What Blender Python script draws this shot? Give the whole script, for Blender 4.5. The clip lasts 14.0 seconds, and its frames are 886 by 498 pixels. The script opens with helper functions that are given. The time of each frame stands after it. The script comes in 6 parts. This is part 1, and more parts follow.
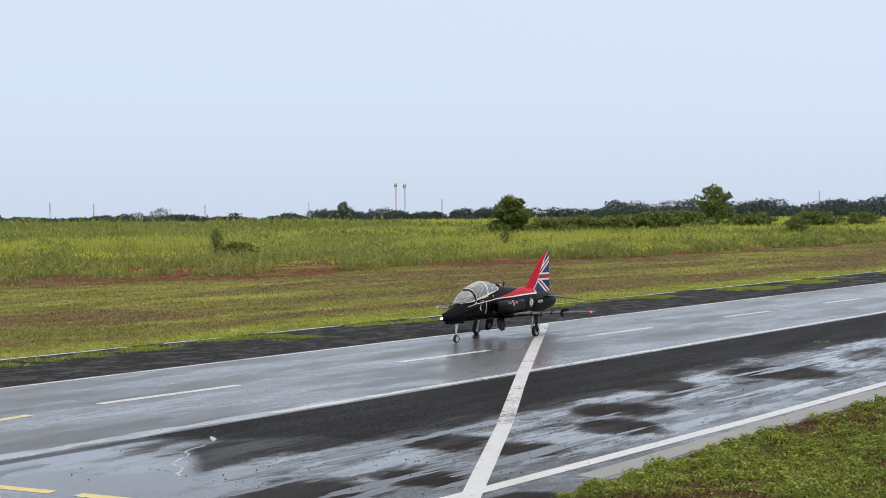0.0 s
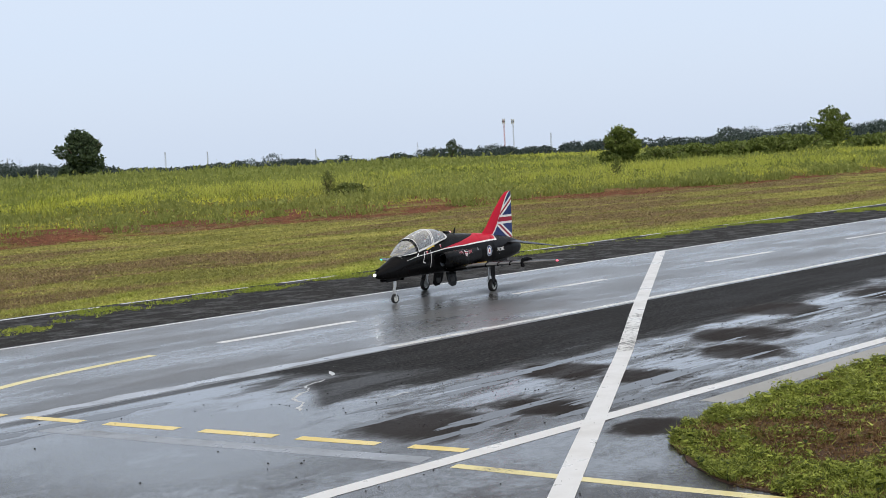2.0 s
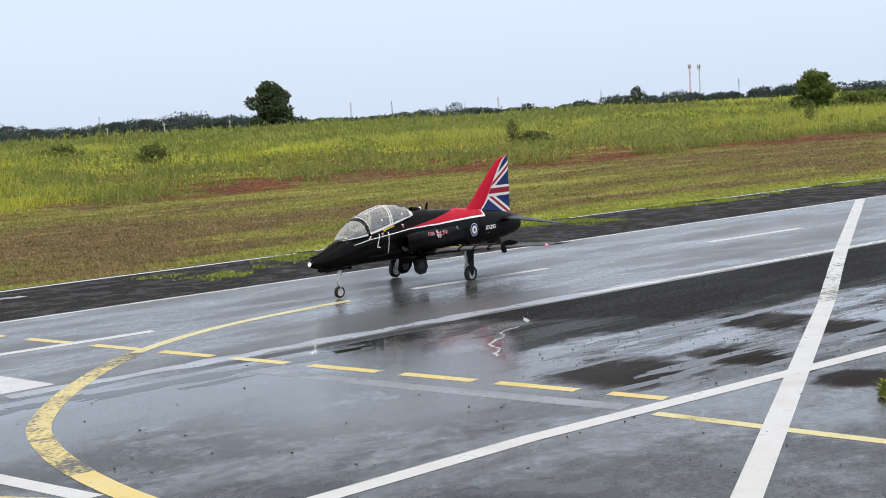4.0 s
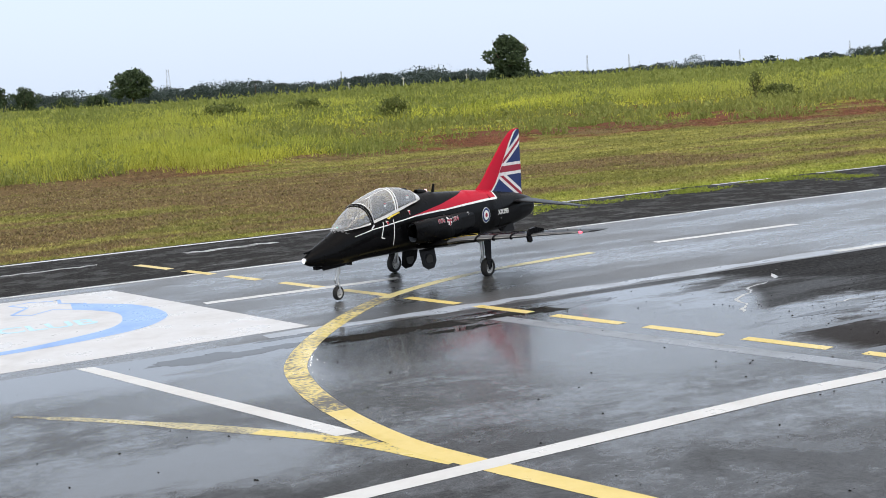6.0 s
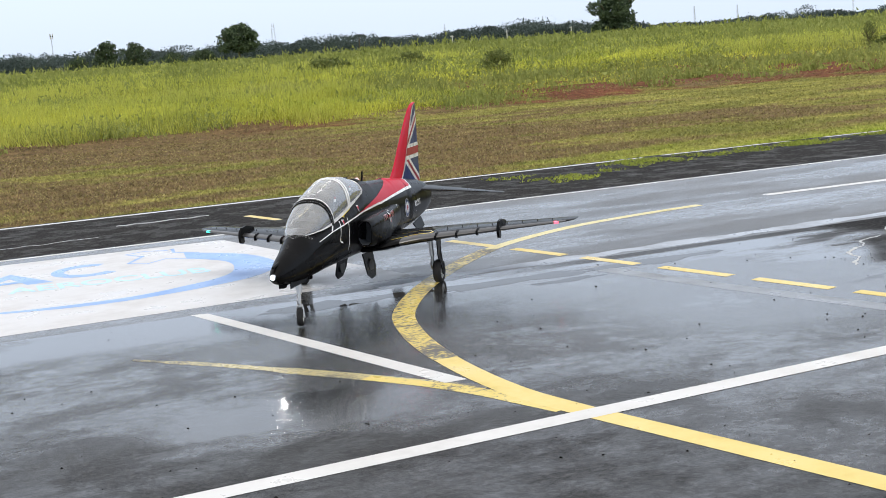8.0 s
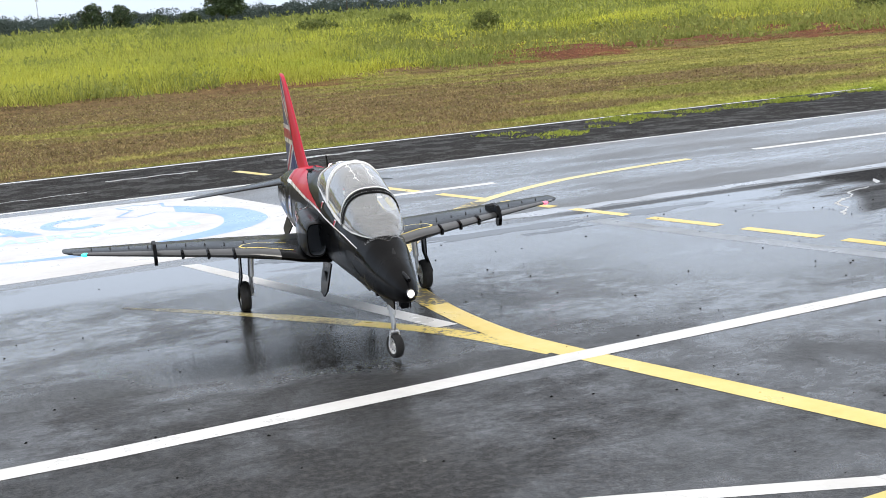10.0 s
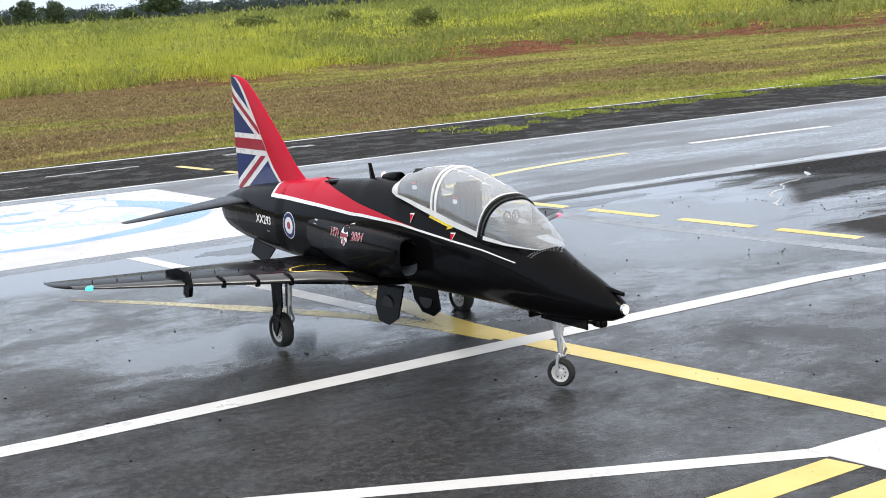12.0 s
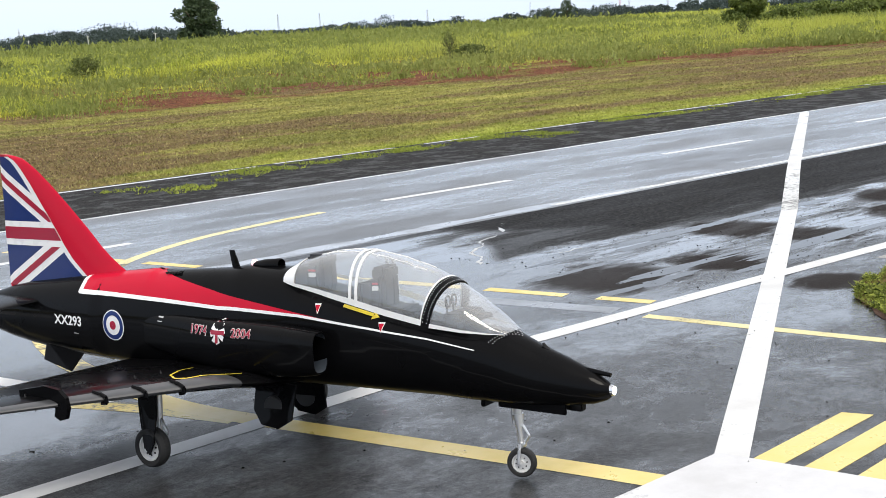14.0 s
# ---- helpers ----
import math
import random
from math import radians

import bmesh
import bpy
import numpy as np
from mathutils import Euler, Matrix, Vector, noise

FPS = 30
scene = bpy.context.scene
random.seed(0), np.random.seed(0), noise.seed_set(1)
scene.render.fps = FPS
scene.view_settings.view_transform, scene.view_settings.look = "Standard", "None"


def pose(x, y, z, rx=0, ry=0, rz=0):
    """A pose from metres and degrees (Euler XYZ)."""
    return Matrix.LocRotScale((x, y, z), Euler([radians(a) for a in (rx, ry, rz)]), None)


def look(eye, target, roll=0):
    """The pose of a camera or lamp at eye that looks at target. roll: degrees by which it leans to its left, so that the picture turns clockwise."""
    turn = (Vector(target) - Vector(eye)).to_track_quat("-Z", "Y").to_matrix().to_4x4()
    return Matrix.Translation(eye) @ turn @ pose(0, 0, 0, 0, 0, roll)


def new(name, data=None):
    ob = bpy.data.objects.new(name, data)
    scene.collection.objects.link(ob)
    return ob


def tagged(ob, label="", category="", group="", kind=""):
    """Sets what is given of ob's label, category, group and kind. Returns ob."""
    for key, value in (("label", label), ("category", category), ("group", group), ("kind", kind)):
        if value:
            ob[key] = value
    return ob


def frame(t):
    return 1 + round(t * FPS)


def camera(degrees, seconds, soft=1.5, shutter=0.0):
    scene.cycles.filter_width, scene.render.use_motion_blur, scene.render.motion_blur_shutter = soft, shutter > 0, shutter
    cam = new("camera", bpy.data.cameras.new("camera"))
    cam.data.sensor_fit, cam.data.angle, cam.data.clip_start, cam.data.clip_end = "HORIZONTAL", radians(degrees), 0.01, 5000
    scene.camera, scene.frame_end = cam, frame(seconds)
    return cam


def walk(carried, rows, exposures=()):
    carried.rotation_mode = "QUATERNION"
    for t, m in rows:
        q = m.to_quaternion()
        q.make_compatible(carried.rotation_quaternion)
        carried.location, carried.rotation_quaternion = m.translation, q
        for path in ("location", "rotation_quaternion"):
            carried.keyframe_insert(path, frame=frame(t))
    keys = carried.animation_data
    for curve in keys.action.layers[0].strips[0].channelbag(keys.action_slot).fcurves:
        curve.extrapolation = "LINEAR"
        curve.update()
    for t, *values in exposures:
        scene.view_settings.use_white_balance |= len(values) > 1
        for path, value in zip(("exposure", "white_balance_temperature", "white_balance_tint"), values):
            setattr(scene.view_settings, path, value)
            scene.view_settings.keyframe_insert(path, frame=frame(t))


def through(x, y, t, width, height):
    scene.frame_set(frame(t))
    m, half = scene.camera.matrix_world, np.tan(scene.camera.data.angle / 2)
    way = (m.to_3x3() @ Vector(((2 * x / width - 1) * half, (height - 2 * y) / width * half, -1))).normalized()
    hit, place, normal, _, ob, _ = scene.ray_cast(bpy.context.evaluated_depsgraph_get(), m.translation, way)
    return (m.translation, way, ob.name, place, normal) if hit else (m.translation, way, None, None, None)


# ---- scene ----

# ---- camera ----
cam = camera(37.9, 14.0, soft=0.6)


def aim(x, y, z, yaw, pitch, roll):
    """A hand-held camera's pose: yaw to the left of +y, pitch up, roll to the left, in degrees."""
    a, b = radians(yaw), radians(pitch)
    ahead = Vector((-math.sin(a) * math.cos(b), math.cos(a) * math.cos(b), math.sin(b)))
    return look((x, y, z), Vector((x, y, z)) + 10 * ahead, roll)


CAMERA_ROWS = [
    (0.0, 0.105, -0.11, 1.742, -50.41, -1.25, -0.69), (0.5, 0.148, -0.063, 1.733, -48.81, -1.43, -1.04),
    (1.0, 0.188, -0.028, 1.722, -47.47, -2.08, -1.59), (1.5, 0.199, -0.016, 1.697, -46.36, -3.04, -2.2),
    (2.0, 0.209, 0.003, 1.675, -45.38, -3.91, -2.96), (4.5, 0.104, 0.069, 1.669, -34.32, -6.01, -3.48),
    (5.0, 0.091, 0.075, 1.658, -31.42, -6.3, -3.58), (5.5, 0.059, 0.081, 1.666, -28.85, -6.72, -3.63),
    (6.0, 0.037, 0.084, 1.655, -26.67, -7.12, -3.67), (6.5, 0.012, 0.065, 1.648, -24.8, -7.53, -3.7),
    (7.0, 0.004, 0.06, 1.653, -23.34, -7.93, -3.78), (7.5, 0.004, 0.068, 1.65, -22.39, -8.36, -3.87),
    (8.0, -0.012, 0.053, 1.642, -21.95, -8.86, -4.04), (8.5, -0.026, 0.043, 1.626, -21.93, -9.44, -4.32),
    (11.0, -0.076, 0.007, 1.53, -22.8, -10.77, -3.82), (11.5, -0.111, -0.024, 1.532, -23.35, -10.83, -3.84),
    (12.0, -0.125, -0.09, 1.543, -25.08, -10.79, -3.82), (12.5, -0.127, -0.139, 1.529, -28.53, -10.62, -3.94),
    (13.0, -0.142, -0.176, 1.546, -32.98, -10.23, -3.86), (13.5, -0.189, -0.086, 1.638, -37.06, -9.79, -3.55),
    (14.0, -0.342, 0.115, 1.7, -40.09, -9.72, -3.42)]
walk(cam, [(t, aim(*r)) for t, *r in CAMERA_ROWS],
     [(0.0, 0.10), (2.0, 0.14), (5.0, 0.31), (8.0, 0.46), (11.0, 0.66), (14.0, 0.61)])

# The aircraft's way: seconds, place of the nose wheel on the ground, heading, bank.
JET_ROWS = [
    (0, 14.323, 11.421, 187.61, -0.02), (0.5, 13.477, 11.396, 190.22, -0.14), (1, 12.539, 11.285, 191.26, -0.26),
    (1.5, 11.655, 11.271, 191.73, -0.29), (2, 10.694, 11.195, 191.76, -0.29), (4.5, 5.980, 10.451, 195.53, -0.75),
    (5, 5.226, 10.298, 198.26, -0.66), (5.5, 4.529, 10.042, 202.66, -0.54), (6, 3.889, 9.686, 207.79, -0.39),
    (6.5, 3.299, 9.268, 212.92, -0.46), (7, 2.792, 8.803, 218.40, -0.52), (7.5, 2.377, 8.263, 225.04, -0.66),
    (8, 2.069, 7.643, 232.97, -0.43), (8.5, 1.860, 7.015, 240.70, -0.17), (8.7, 1.860, 6.806, 244.56, 0.17),
    (10.8, 2.051, 4.717, 269.26, -0.05), (11, 2.110, 4.594, 270.88, -0.60), (11.5, 2.266, 4.406, 275.04, -1.01),
    (12, 2.379, 4.225, 278.61, -1.37), (12.5, 2.491, 4.085, 281.65, -1.67), (13, 2.606, 3.961, 283.82, -1.99),
    (13.5, 2.708, 3.769, 285.13, -2.06), (14, 2.861, 3.531, 286.59, -2.02)]

# ---- world and light ----
world = bpy.data.worlds.new("overcast_sky")
scene.world = world
world.use_nodes = True
wn, wl = world.node_tree.nodes, world.node_tree.links
wn.clear()
sky = wn.new("ShaderNodeTexSky")
sky.sky_type, sky.sun_disc = "NISHITA", False
sky.sun_elevation, sky.sun_rotation = radians(58), radians(150)
sky.air_density, sky.dust_density, sky.ozone_density = 1.0, 4.0, 1.0
sky_bg, cloud_bg, sky_sum = wn.new("ShaderNodeBackground"), wn.new("ShaderNodeBackground"), wn.new("ShaderNodeAddShader")
sky_out = wn.new("ShaderNodeOutputWorld")
sky_bg.inputs["Strength"].default_value = 0.03
sky_at, sky_xyz, cloud = wn.new("ShaderNodeTexCoord"), wn.new("ShaderNodeSeparateXYZ"), wn.new("ShaderNodeValToRGB")
cloud.color_ramp.elements[0].position, cloud.color_ramp.elements[0].color = 0.10, (0.60, 0.69, 0.84, 1)
cloud.color_ramp.elements[1].position, cloud.color_ramp.elements[1].color = 0.55, (0.74, 0.73, 0.72, 1)
wl.new(sky_at.outputs["Generated"], sky_xyz.inputs["Vector"])
wl.new(sky_xyz.outputs["Z"], cloud.inputs["Fac"])
wl.new(cloud.outputs["Color"], cloud_bg.inputs["Color"])
cloud_bg.inputs["Strength"].default_value = 0.92
wl.new(sky.outputs["Color"], sky_bg.inputs["Color"])
wl.new(sky_bg.outputs[0], sky_sum.inputs[0])
wl.new(cloud_bg.outputs[0], sky_sum.inputs[1])
wl.new(sky_sum.outputs[0], sky_out.inputs["Surface"])

sun_data = bpy.data.lights.new("sun", "SUN")
sun_data.energy, sun_data.angle, sun_data.color = 1.3, radians(25), (1.0, 0.94, 0.84)
sun = new("sun", sun_data)
sun.matrix_basis = look((0, 0, 40), (14, 24, 0))


# ---- materials ----
def material(name):
    m = bpy.data.materials.new(name)
    m.use_nodes = True
    nt = m.node_tree
    return m, nt, nt.nodes["Principled BSDF"]


def node(nt, kind, **values):
    n = nt.nodes.new("ShaderNode" + kind)
    for k, v in values.items():
        n.inputs[k].default_value = v
    return n


def coords(nt, scale=(1, 1, 1)):
    tc, mp = nt.nodes.new("ShaderNodeTexCoord"), nt.nodes.new("ShaderNodeMapping")
    mp.inputs["Scale"].default_value = scale
    nt.links.new(tc.outputs["Object"], mp.inputs["Vector"])
    return mp.outputs["Vector"]


def noise_tex(nt, scale, detail=4.0, rough=0.55, stretch=(1, 1, 1)):
    n = node(nt, "TexNoise", Scale=scale, Detail=detail, Roughness=rough)
    nt.links.new(coords(nt, stretch), n.inputs["Vector"])
    return n.outputs["Fac"]


def ramp(nt, fac, stops):
    r = nt.nodes.new("ShaderNodeValToRGB")
    els = r.color_ramp.elements
    while len(els) < len(stops):
        els.new(0.5)
    for e, (p, c) in zip(els, stops):
        e.position, e.color = p, (c, c, c, 1) if isinstance(c, (int, float)) else (*c, 1)
    nt.links.new(fac, r.inputs["Fac"])
    return r.outputs["Color"]


def mix(nt, fac, a, b, blend="MIX"):
    m = nt.nodes.new("ShaderNodeMix")
    m.data_type, m.blend_type = "RGBA", blend
    for sock, v in ((m.inputs[0], fac), (m.inputs[6], a), (m.inputs[7], b)):
        if isinstance(v, (int, float)):
            sock.default_value = v
        elif isinstance(v, tuple):
            sock.default_value = (*v, 1)
        else:
            nt.links.new(v, sock)
    return m.outputs[2]


def calc(nt, op, a, b=0.0, clamp=False):
    m = nt.nodes.new("ShaderNodeMath")
    m.operation, m.use_clamp = op, clamp
    for sock, v in zip(m.inputs, (a, b)):
        if isinstance(v, (int, float)):
            sock.default_value = v
        else:
            nt.links.new(v, sock)
    return m.outputs[0]


def step(nt, value, lo, hi):
    """0 below lo, 1 above hi, smooth between."""
    m = nt.nodes.new("ShaderNodeMapRange")
    m.interpolation_type = "SMOOTHSTEP"
    m.inputs["From Min"].default_value, m.inputs["From Max"].default_value = lo, hi
    nt.links.new(value, m.inputs["Value"])
    return m.outputs["Result"]


def bump(nt, bsdf, height, strength, distance):
    b = node(nt, "Bump", Strength=strength, Distance=distance)
    nt.links.new(height, b.inputs["Height"])
    nt.links.new(b.outputs["Normal"], bsdf.inputs["Normal"])


def xyz(nt):
    tc, sp = nt.nodes.new("ShaderNodeTexCoord"), nt.nodes.new("ShaderNodeSeparateXYZ")
    nt.links.new(tc.outputs["Object"], sp.inputs["Vector"])
    return sp.outputs


def plain(name, colour, rough=0.5, metal=0.0, coat=0.0, vary=0.12, scale=30.0, emit=0.0, spec=0.5):
    m, nt, b = material(name)
    c = mix(nt, noise_tex(nt, scale), tuple(v * (1 - vary) for v in colour), tuple(min(1, v * (1 + vary)) for v in colour))
    nt.links.new(c, b.inputs["Base Color"])
    r = ramp(nt, noise_tex(nt, scale * 0.37), [(0.3, max(0.02, rough * 0.8)), (0.7, min(1, rough * 1.2))])
    nt.links.new(r, b.inputs["Roughness"])
    b.inputs["Metallic"].default_value = metal
    b.inputs["Coat Weight"].default_value = coat
    b.inputs["Specular IOR Level"].default_value = spec
    b.inputs["Coat Roughness"].default_value = 0.04
    if emit:
        b.inputs["Emission Color"].default_value = (*colour, 1)
        b.inputs["Emission Strength"].default_value = emit
    return m


def wet_asphalt(name, base, streak, dry_rough, wet_rough, wet_lo, wet_hi, dry_spec=0.15, stretch=(0.30, 1.1, 1), zone=None, relief=0.5, film_coat=0.65, coat_rough=0.09):
    """Asphalt with stones, and a film of water in streaks along the runway."""
    m, nt, b = material(name)
    grain = noise_tex(nt, 130, 3, 0.7)
    stones = noise_tex(nt, 30, 5, 0.75)
    patch = noise_tex(nt, 0.7, 6, 0.65, (0.4, 1, 1))
    film = noise_tex(nt, streak, 8, 0.66, stretch)
    rough_spots = step(nt, noise_tex(nt, 15, 6, 0.78, (0.9, 1, 1)), 0.44, 0.60)
    crisp = step(nt, noise_tex(nt, streak * 2.7, 9, 0.74, (min(1, stretch[0] * 1.5), 1, 1)), 0.49, 0.56)
    wet = calc(nt, "ADD", calc(nt, "MULTIPLY", step(nt, film, wet_lo, wet_hi), 0.72), calc(nt, "MULTIPLY", crisp, 0.28))
    wet = calc(nt, "MULTIPLY", wet, calc(nt, "ADD", 0.62, calc(nt, "MULTIPLY", calc(nt, "MAXIMUM", rough_spots, step(nt, film, wet_hi, wet_hi + 0.06)), 0.38)))
    spec, dry_r = (dry_spec,) * 3, mix(nt, patch, (dry_rough * 0.8,) * 3, (min(1, dry_rough * 1.25),) * 3)
    if zone:
        wet, strip, silt = zone(nt, wet)
        spec, dry_r = mix(nt, strip, spec, (0.06,) * 3), mix(nt, strip, dry_r, (0.7,) * 3)
        coarse = mix(nt, step(nt, stones, 0.46, 0.66), (0.003, 0.003, 0.003), (0.05, 0.048, 0.047))
    col = mix(nt, step(nt, patch, 0.3, 0.7), tuple(v * 0.45 for v in base), tuple(v * 1.6 for v in base))
    col = mix(nt, step(nt, calc(nt, "ADD", calc(nt, "MULTIPLY", grain, 0.55), calc(nt, "MULTIPLY", stones, 0.45)), 0.40, 0.62), mix(nt, 0.8, col, (0.0, 0.0, 0.0)), mix(nt, 0.08, col, (0.5, 0.5, 0.5)))
    col = mix(nt, wet, col, mix(nt, 0.4, col, (0.0, 0.0, 0.0)))
    if zone:
        col = mix(nt, silt, mix(nt, strip, col, coarse), mix(nt, stones, (0.004, 0.003, 0.0025), (0.022, 0.015, 0.011)))
    nt.links.new(col, b.inputs["Base Color"])
    nt.links.new(mix(nt, wet, dry_r, (wet_rough,) * 3), b.inputs["Roughness"])
    nt.links.new(mix(nt, wet, spec, (1.0,) * 3), b.inputs["Specular IOR Level"])
    b.inputs["IOR"].default_value = 1.5
    nt.links.new(calc(nt, "MULTIPLY", wet, film_coat), b.inputs["Coat Weight"])
    b.inputs["Coat Roughness"].default_value = coat_rough
    b.inputs["Coat IOR"].default_value = 1.33
    h = mix(nt, calc(nt, "MULTIPLY", wet, 0.86), calc(nt, "ADD", grain, stones), (1.0, 1.0, 1.0))
    bump(nt, b, h, relief, 0.006)
    return m


def apron_zone(nt, wet):
    """The rough dark strip beside the runway drains dry; the low apron holds puddles and brown silt."""
    x, y, _ = xyz(nt)
    ragged = calc(nt, "SUBTRACT", noise_tex(nt, 0.8, 6, 0.65, (0.6, 1, 1)), 0.5)
    fray = calc(nt, "MULTIPLY", calc(nt, "SUBTRACT", noise_tex(nt, 5.0, 6, 0.75, (0.35, 1, 1)), 0.5), 0.7)
    wob = calc(nt, "MULTIPLY", ragged, 1.1)
    yy, xx = calc(nt, "ADD", calc(nt, "ADD", y, wob), fray), calc(nt, "ADD", x, wob)
    lean = calc(nt, "ADD", xx, calc(nt, "MULTIPLY", y, 0.7))
    strip = calc(nt, "MULTIPLY", step(nt, yy, 6.85, 7.15), step(nt, lean, 12.0, 12.7))
    loop = calc(nt, "MULTIPLY", calc(nt, "MULTIPLY", step(nt, yy, 6.7, 6.95), calc(nt, "SUBTRACT", 1.0, step(nt, yy, 7.7, 8.3))), step(nt, calc(nt, "SUBTRACT", calc(nt, "ADD", x, calc(nt, "MULTIPLY", wob, 0.25)), calc(nt, "MULTIPLY", y, 0.75)), 0.55, 0.80))
    strip = calc(nt, "MAXIMUM", strip, calc(nt, "MULTIPLY", loop, 0.88))
    seam = calc(nt, "MULTIPLY", step(nt, calc(nt, "ADD", y, calc(nt, "MULTIPLY", ragged, 0.2)), 8.30, 8.38), step(nt, xx, 3.4, 4.8))
    strip = calc(nt, "MAXIMUM", strip, calc(nt, "MULTIPLY", seam, 0.8))
    inner = calc(nt, "SUBTRACT", 1.0, step(nt, calc(nt, "ADD", calc(nt, "ADD", y, calc(nt, "MULTIPLY", wob, 1.4)), calc(nt, "MULTIPLY", x, 0.25)), 5.0, 6.6))
    strip = calc(nt, "MAXIMUM", strip, calc(nt, "MULTIPLY", calc(nt, "MULTIPLY", inner, calc(nt, "SUBTRACT", 1.0, step(nt, xx, 2.6, 4.4))), 0.52))
    low = calc(nt, "MULTIPLY", step(nt, y, 4.9, 5.3), step(nt, xx, 5.0, 6.3))
    streaks = step(nt, noise_tex(nt, 2.0, 7, 0.72, (0.25, 1.4, 1)), 0.46, 0.58)
    more = mix(nt, low, wet, streaks)
    silt = None
    for cx, cy, r in ((5.95, 5.83, 0.50), (7.94, 6.37, 0.40), (6.82, 5.58, 0.33), (8.03, 5.63, 0.33), (10.12, 6.2, 0.5), (11.9, 6.7, 0.5), (6.55, 4.60, 0.30), (9.3, 5.6, 0.4), (13.6, 6.2, 0.7)):
        dx = calc(nt, "ADD", calc(nt, "SUBTRACT", x, cx), calc(nt, "MULTIPLY", ragged, 0.9))
        dy = calc(nt, "ADD", calc(nt, "SUBTRACT", y, cy), calc(nt, "MULTIPLY", fray, 1.5))
        d2 = calc(nt, "ADD", calc(nt, "MULTIPLY", dx, dx), calc(nt, "MULTIPLY", dy, dy))
        spot = calc(nt, "SUBTRACT", 1.0, step(nt, d2, 0.45 * r * r, 1.5 * r * r))
        silt = spot if silt is None else calc(nt, "MAXIMUM", silt, spot)
    mottle = calc(nt, "MULTIPLY", low, step(nt, noise_tex(nt, 1.3, 7, 0.68, (0.35, 1.2, 1)), 0.53, 0.60))
    strip = calc(nt, "MAXIMUM", strip, calc(nt, "MULTIPLY", calc(nt, "MAXIMUM", silt, calc(nt, "MULTIPLY", mottle, 0.75)), 0.95))
    pool = calc(nt, "MULTIPLY", calc(nt, "SUBTRACT", 1.0, step(nt, xx, 5.9, 6.6)), step(nt, calc(nt, "ADD", yy, calc(nt, "MULTIPLY", x, 0.12)), 7.5, 8.1))
    more = calc(nt, "MAXIMUM", more, calc(nt, "MULTIPLY", pool, step(nt, noise_tex(nt, 0.9, 7, 0.66, (0.4, 1.1, 1)), 0.38, 0.50)))
    sheet = calc(nt, "MULTIPLY", calc(nt, "MULTIPLY", step(nt, xx, 2.9, 4.2), calc(nt, "SUBTRACT", 1.0, step(nt, xx, 6.0, 6.8))), step(nt, yy, 5.2, 6.2))
    sheet = calc(nt, "MAXIMUM", sheet, calc(nt, "MULTIPLY", calc(nt, "MULTIPLY", step(nt, xx, 0.8, 2.6), calc(nt, "SUBTRACT", 1.0, step(nt, xx, 6.0, 6.8))), step(nt, yy, 6.5, 7.3)))
    more = calc(nt, "MAXIMUM", more, calc(nt, "MULTIPLY", sheet, 0.68))
    ex, ey = calc(nt, "DIVIDE", calc(nt, "SUBTRACT", xx, 1.5), 0.8), calc(nt, "DIVIDE", calc(nt, "SUBTRACT", yy, 5.78), 0.36)
    damp = calc(nt, "SUBTRACT", 1.0, step(nt, calc(nt, "ADD", calc(nt, "MULTIPLY", ex, ex), calc(nt, "MULTIPLY", ey, ey)), 0.3, 1.3))
    more = calc(nt, "MAXIMUM", more, calc(nt, "MULTIPLY", damp, 0.85))
    strip = calc(nt, "MULTIPLY", strip, calc(nt, "SUBTRACT", 1.0, calc(nt, "MULTIPLY", damp, 0.9)))
    return calc(nt, "MULTIPLY", more, calc(nt, "SUBTRACT", 1.0, calc(nt, "MULTIPLY", strip, 0.97))), strip, silt


M_RUNWAY = wet_asphalt("runway_asphalt", (0.082, 0.083, 0.085), 0.8, 0.36, 0.2, 0.40, 0.57, 0.6, relief=0.2, film_coat=0.72, coat_rough=0.22)
M_APRON = wet_asphalt("apron_asphalt", (0.0275, 0.0275, 0.0282), 0.95, 0.25, 0.05, 0.45, 0.58, 0.30, (0.62, 1.0, 1), apron_zone, 0.36)
M_SHOULDER = wet_asphalt("shoulder_asphalt", (0.015, 0.014, 0.0135), 1.1, 0.85, 0.25, 0.60, 0.72, 0.05, (0.55, 1, 1), film_coat=0.0)


def paint(name, colour, wear=0.5, grain=60):
    m, nt, b = material(name)
    blot = noise_tex(nt, 2.2, 6, 0.65)
    fine = noise_tex(nt, grain, 4, 0.6)
    c = mix(nt, step(nt, blot, 0.45, 0.75), colour, tuple(v * 0.86 for v in colour))
    worn = step(nt, calc(nt, "ADD", calc(nt, "MULTIPLY", fine, 0.6), calc(nt, "MULTIPLY", blot, 0.5)), 0.79 - 0.17 * wear, 0.86 - 0.14 * wear)
    c = mix(nt, worn, c, (0.09, 0.088, 0.085))
    nt.links.new(c, b.inputs["Base Color"])
    nt.links.new(ramp(nt, blot, [(0.35, 0.22), (0.65, 0.5)]), b.inputs["Roughness"])
    bump(nt, b, fine, 0.25, 0.002)
    return m


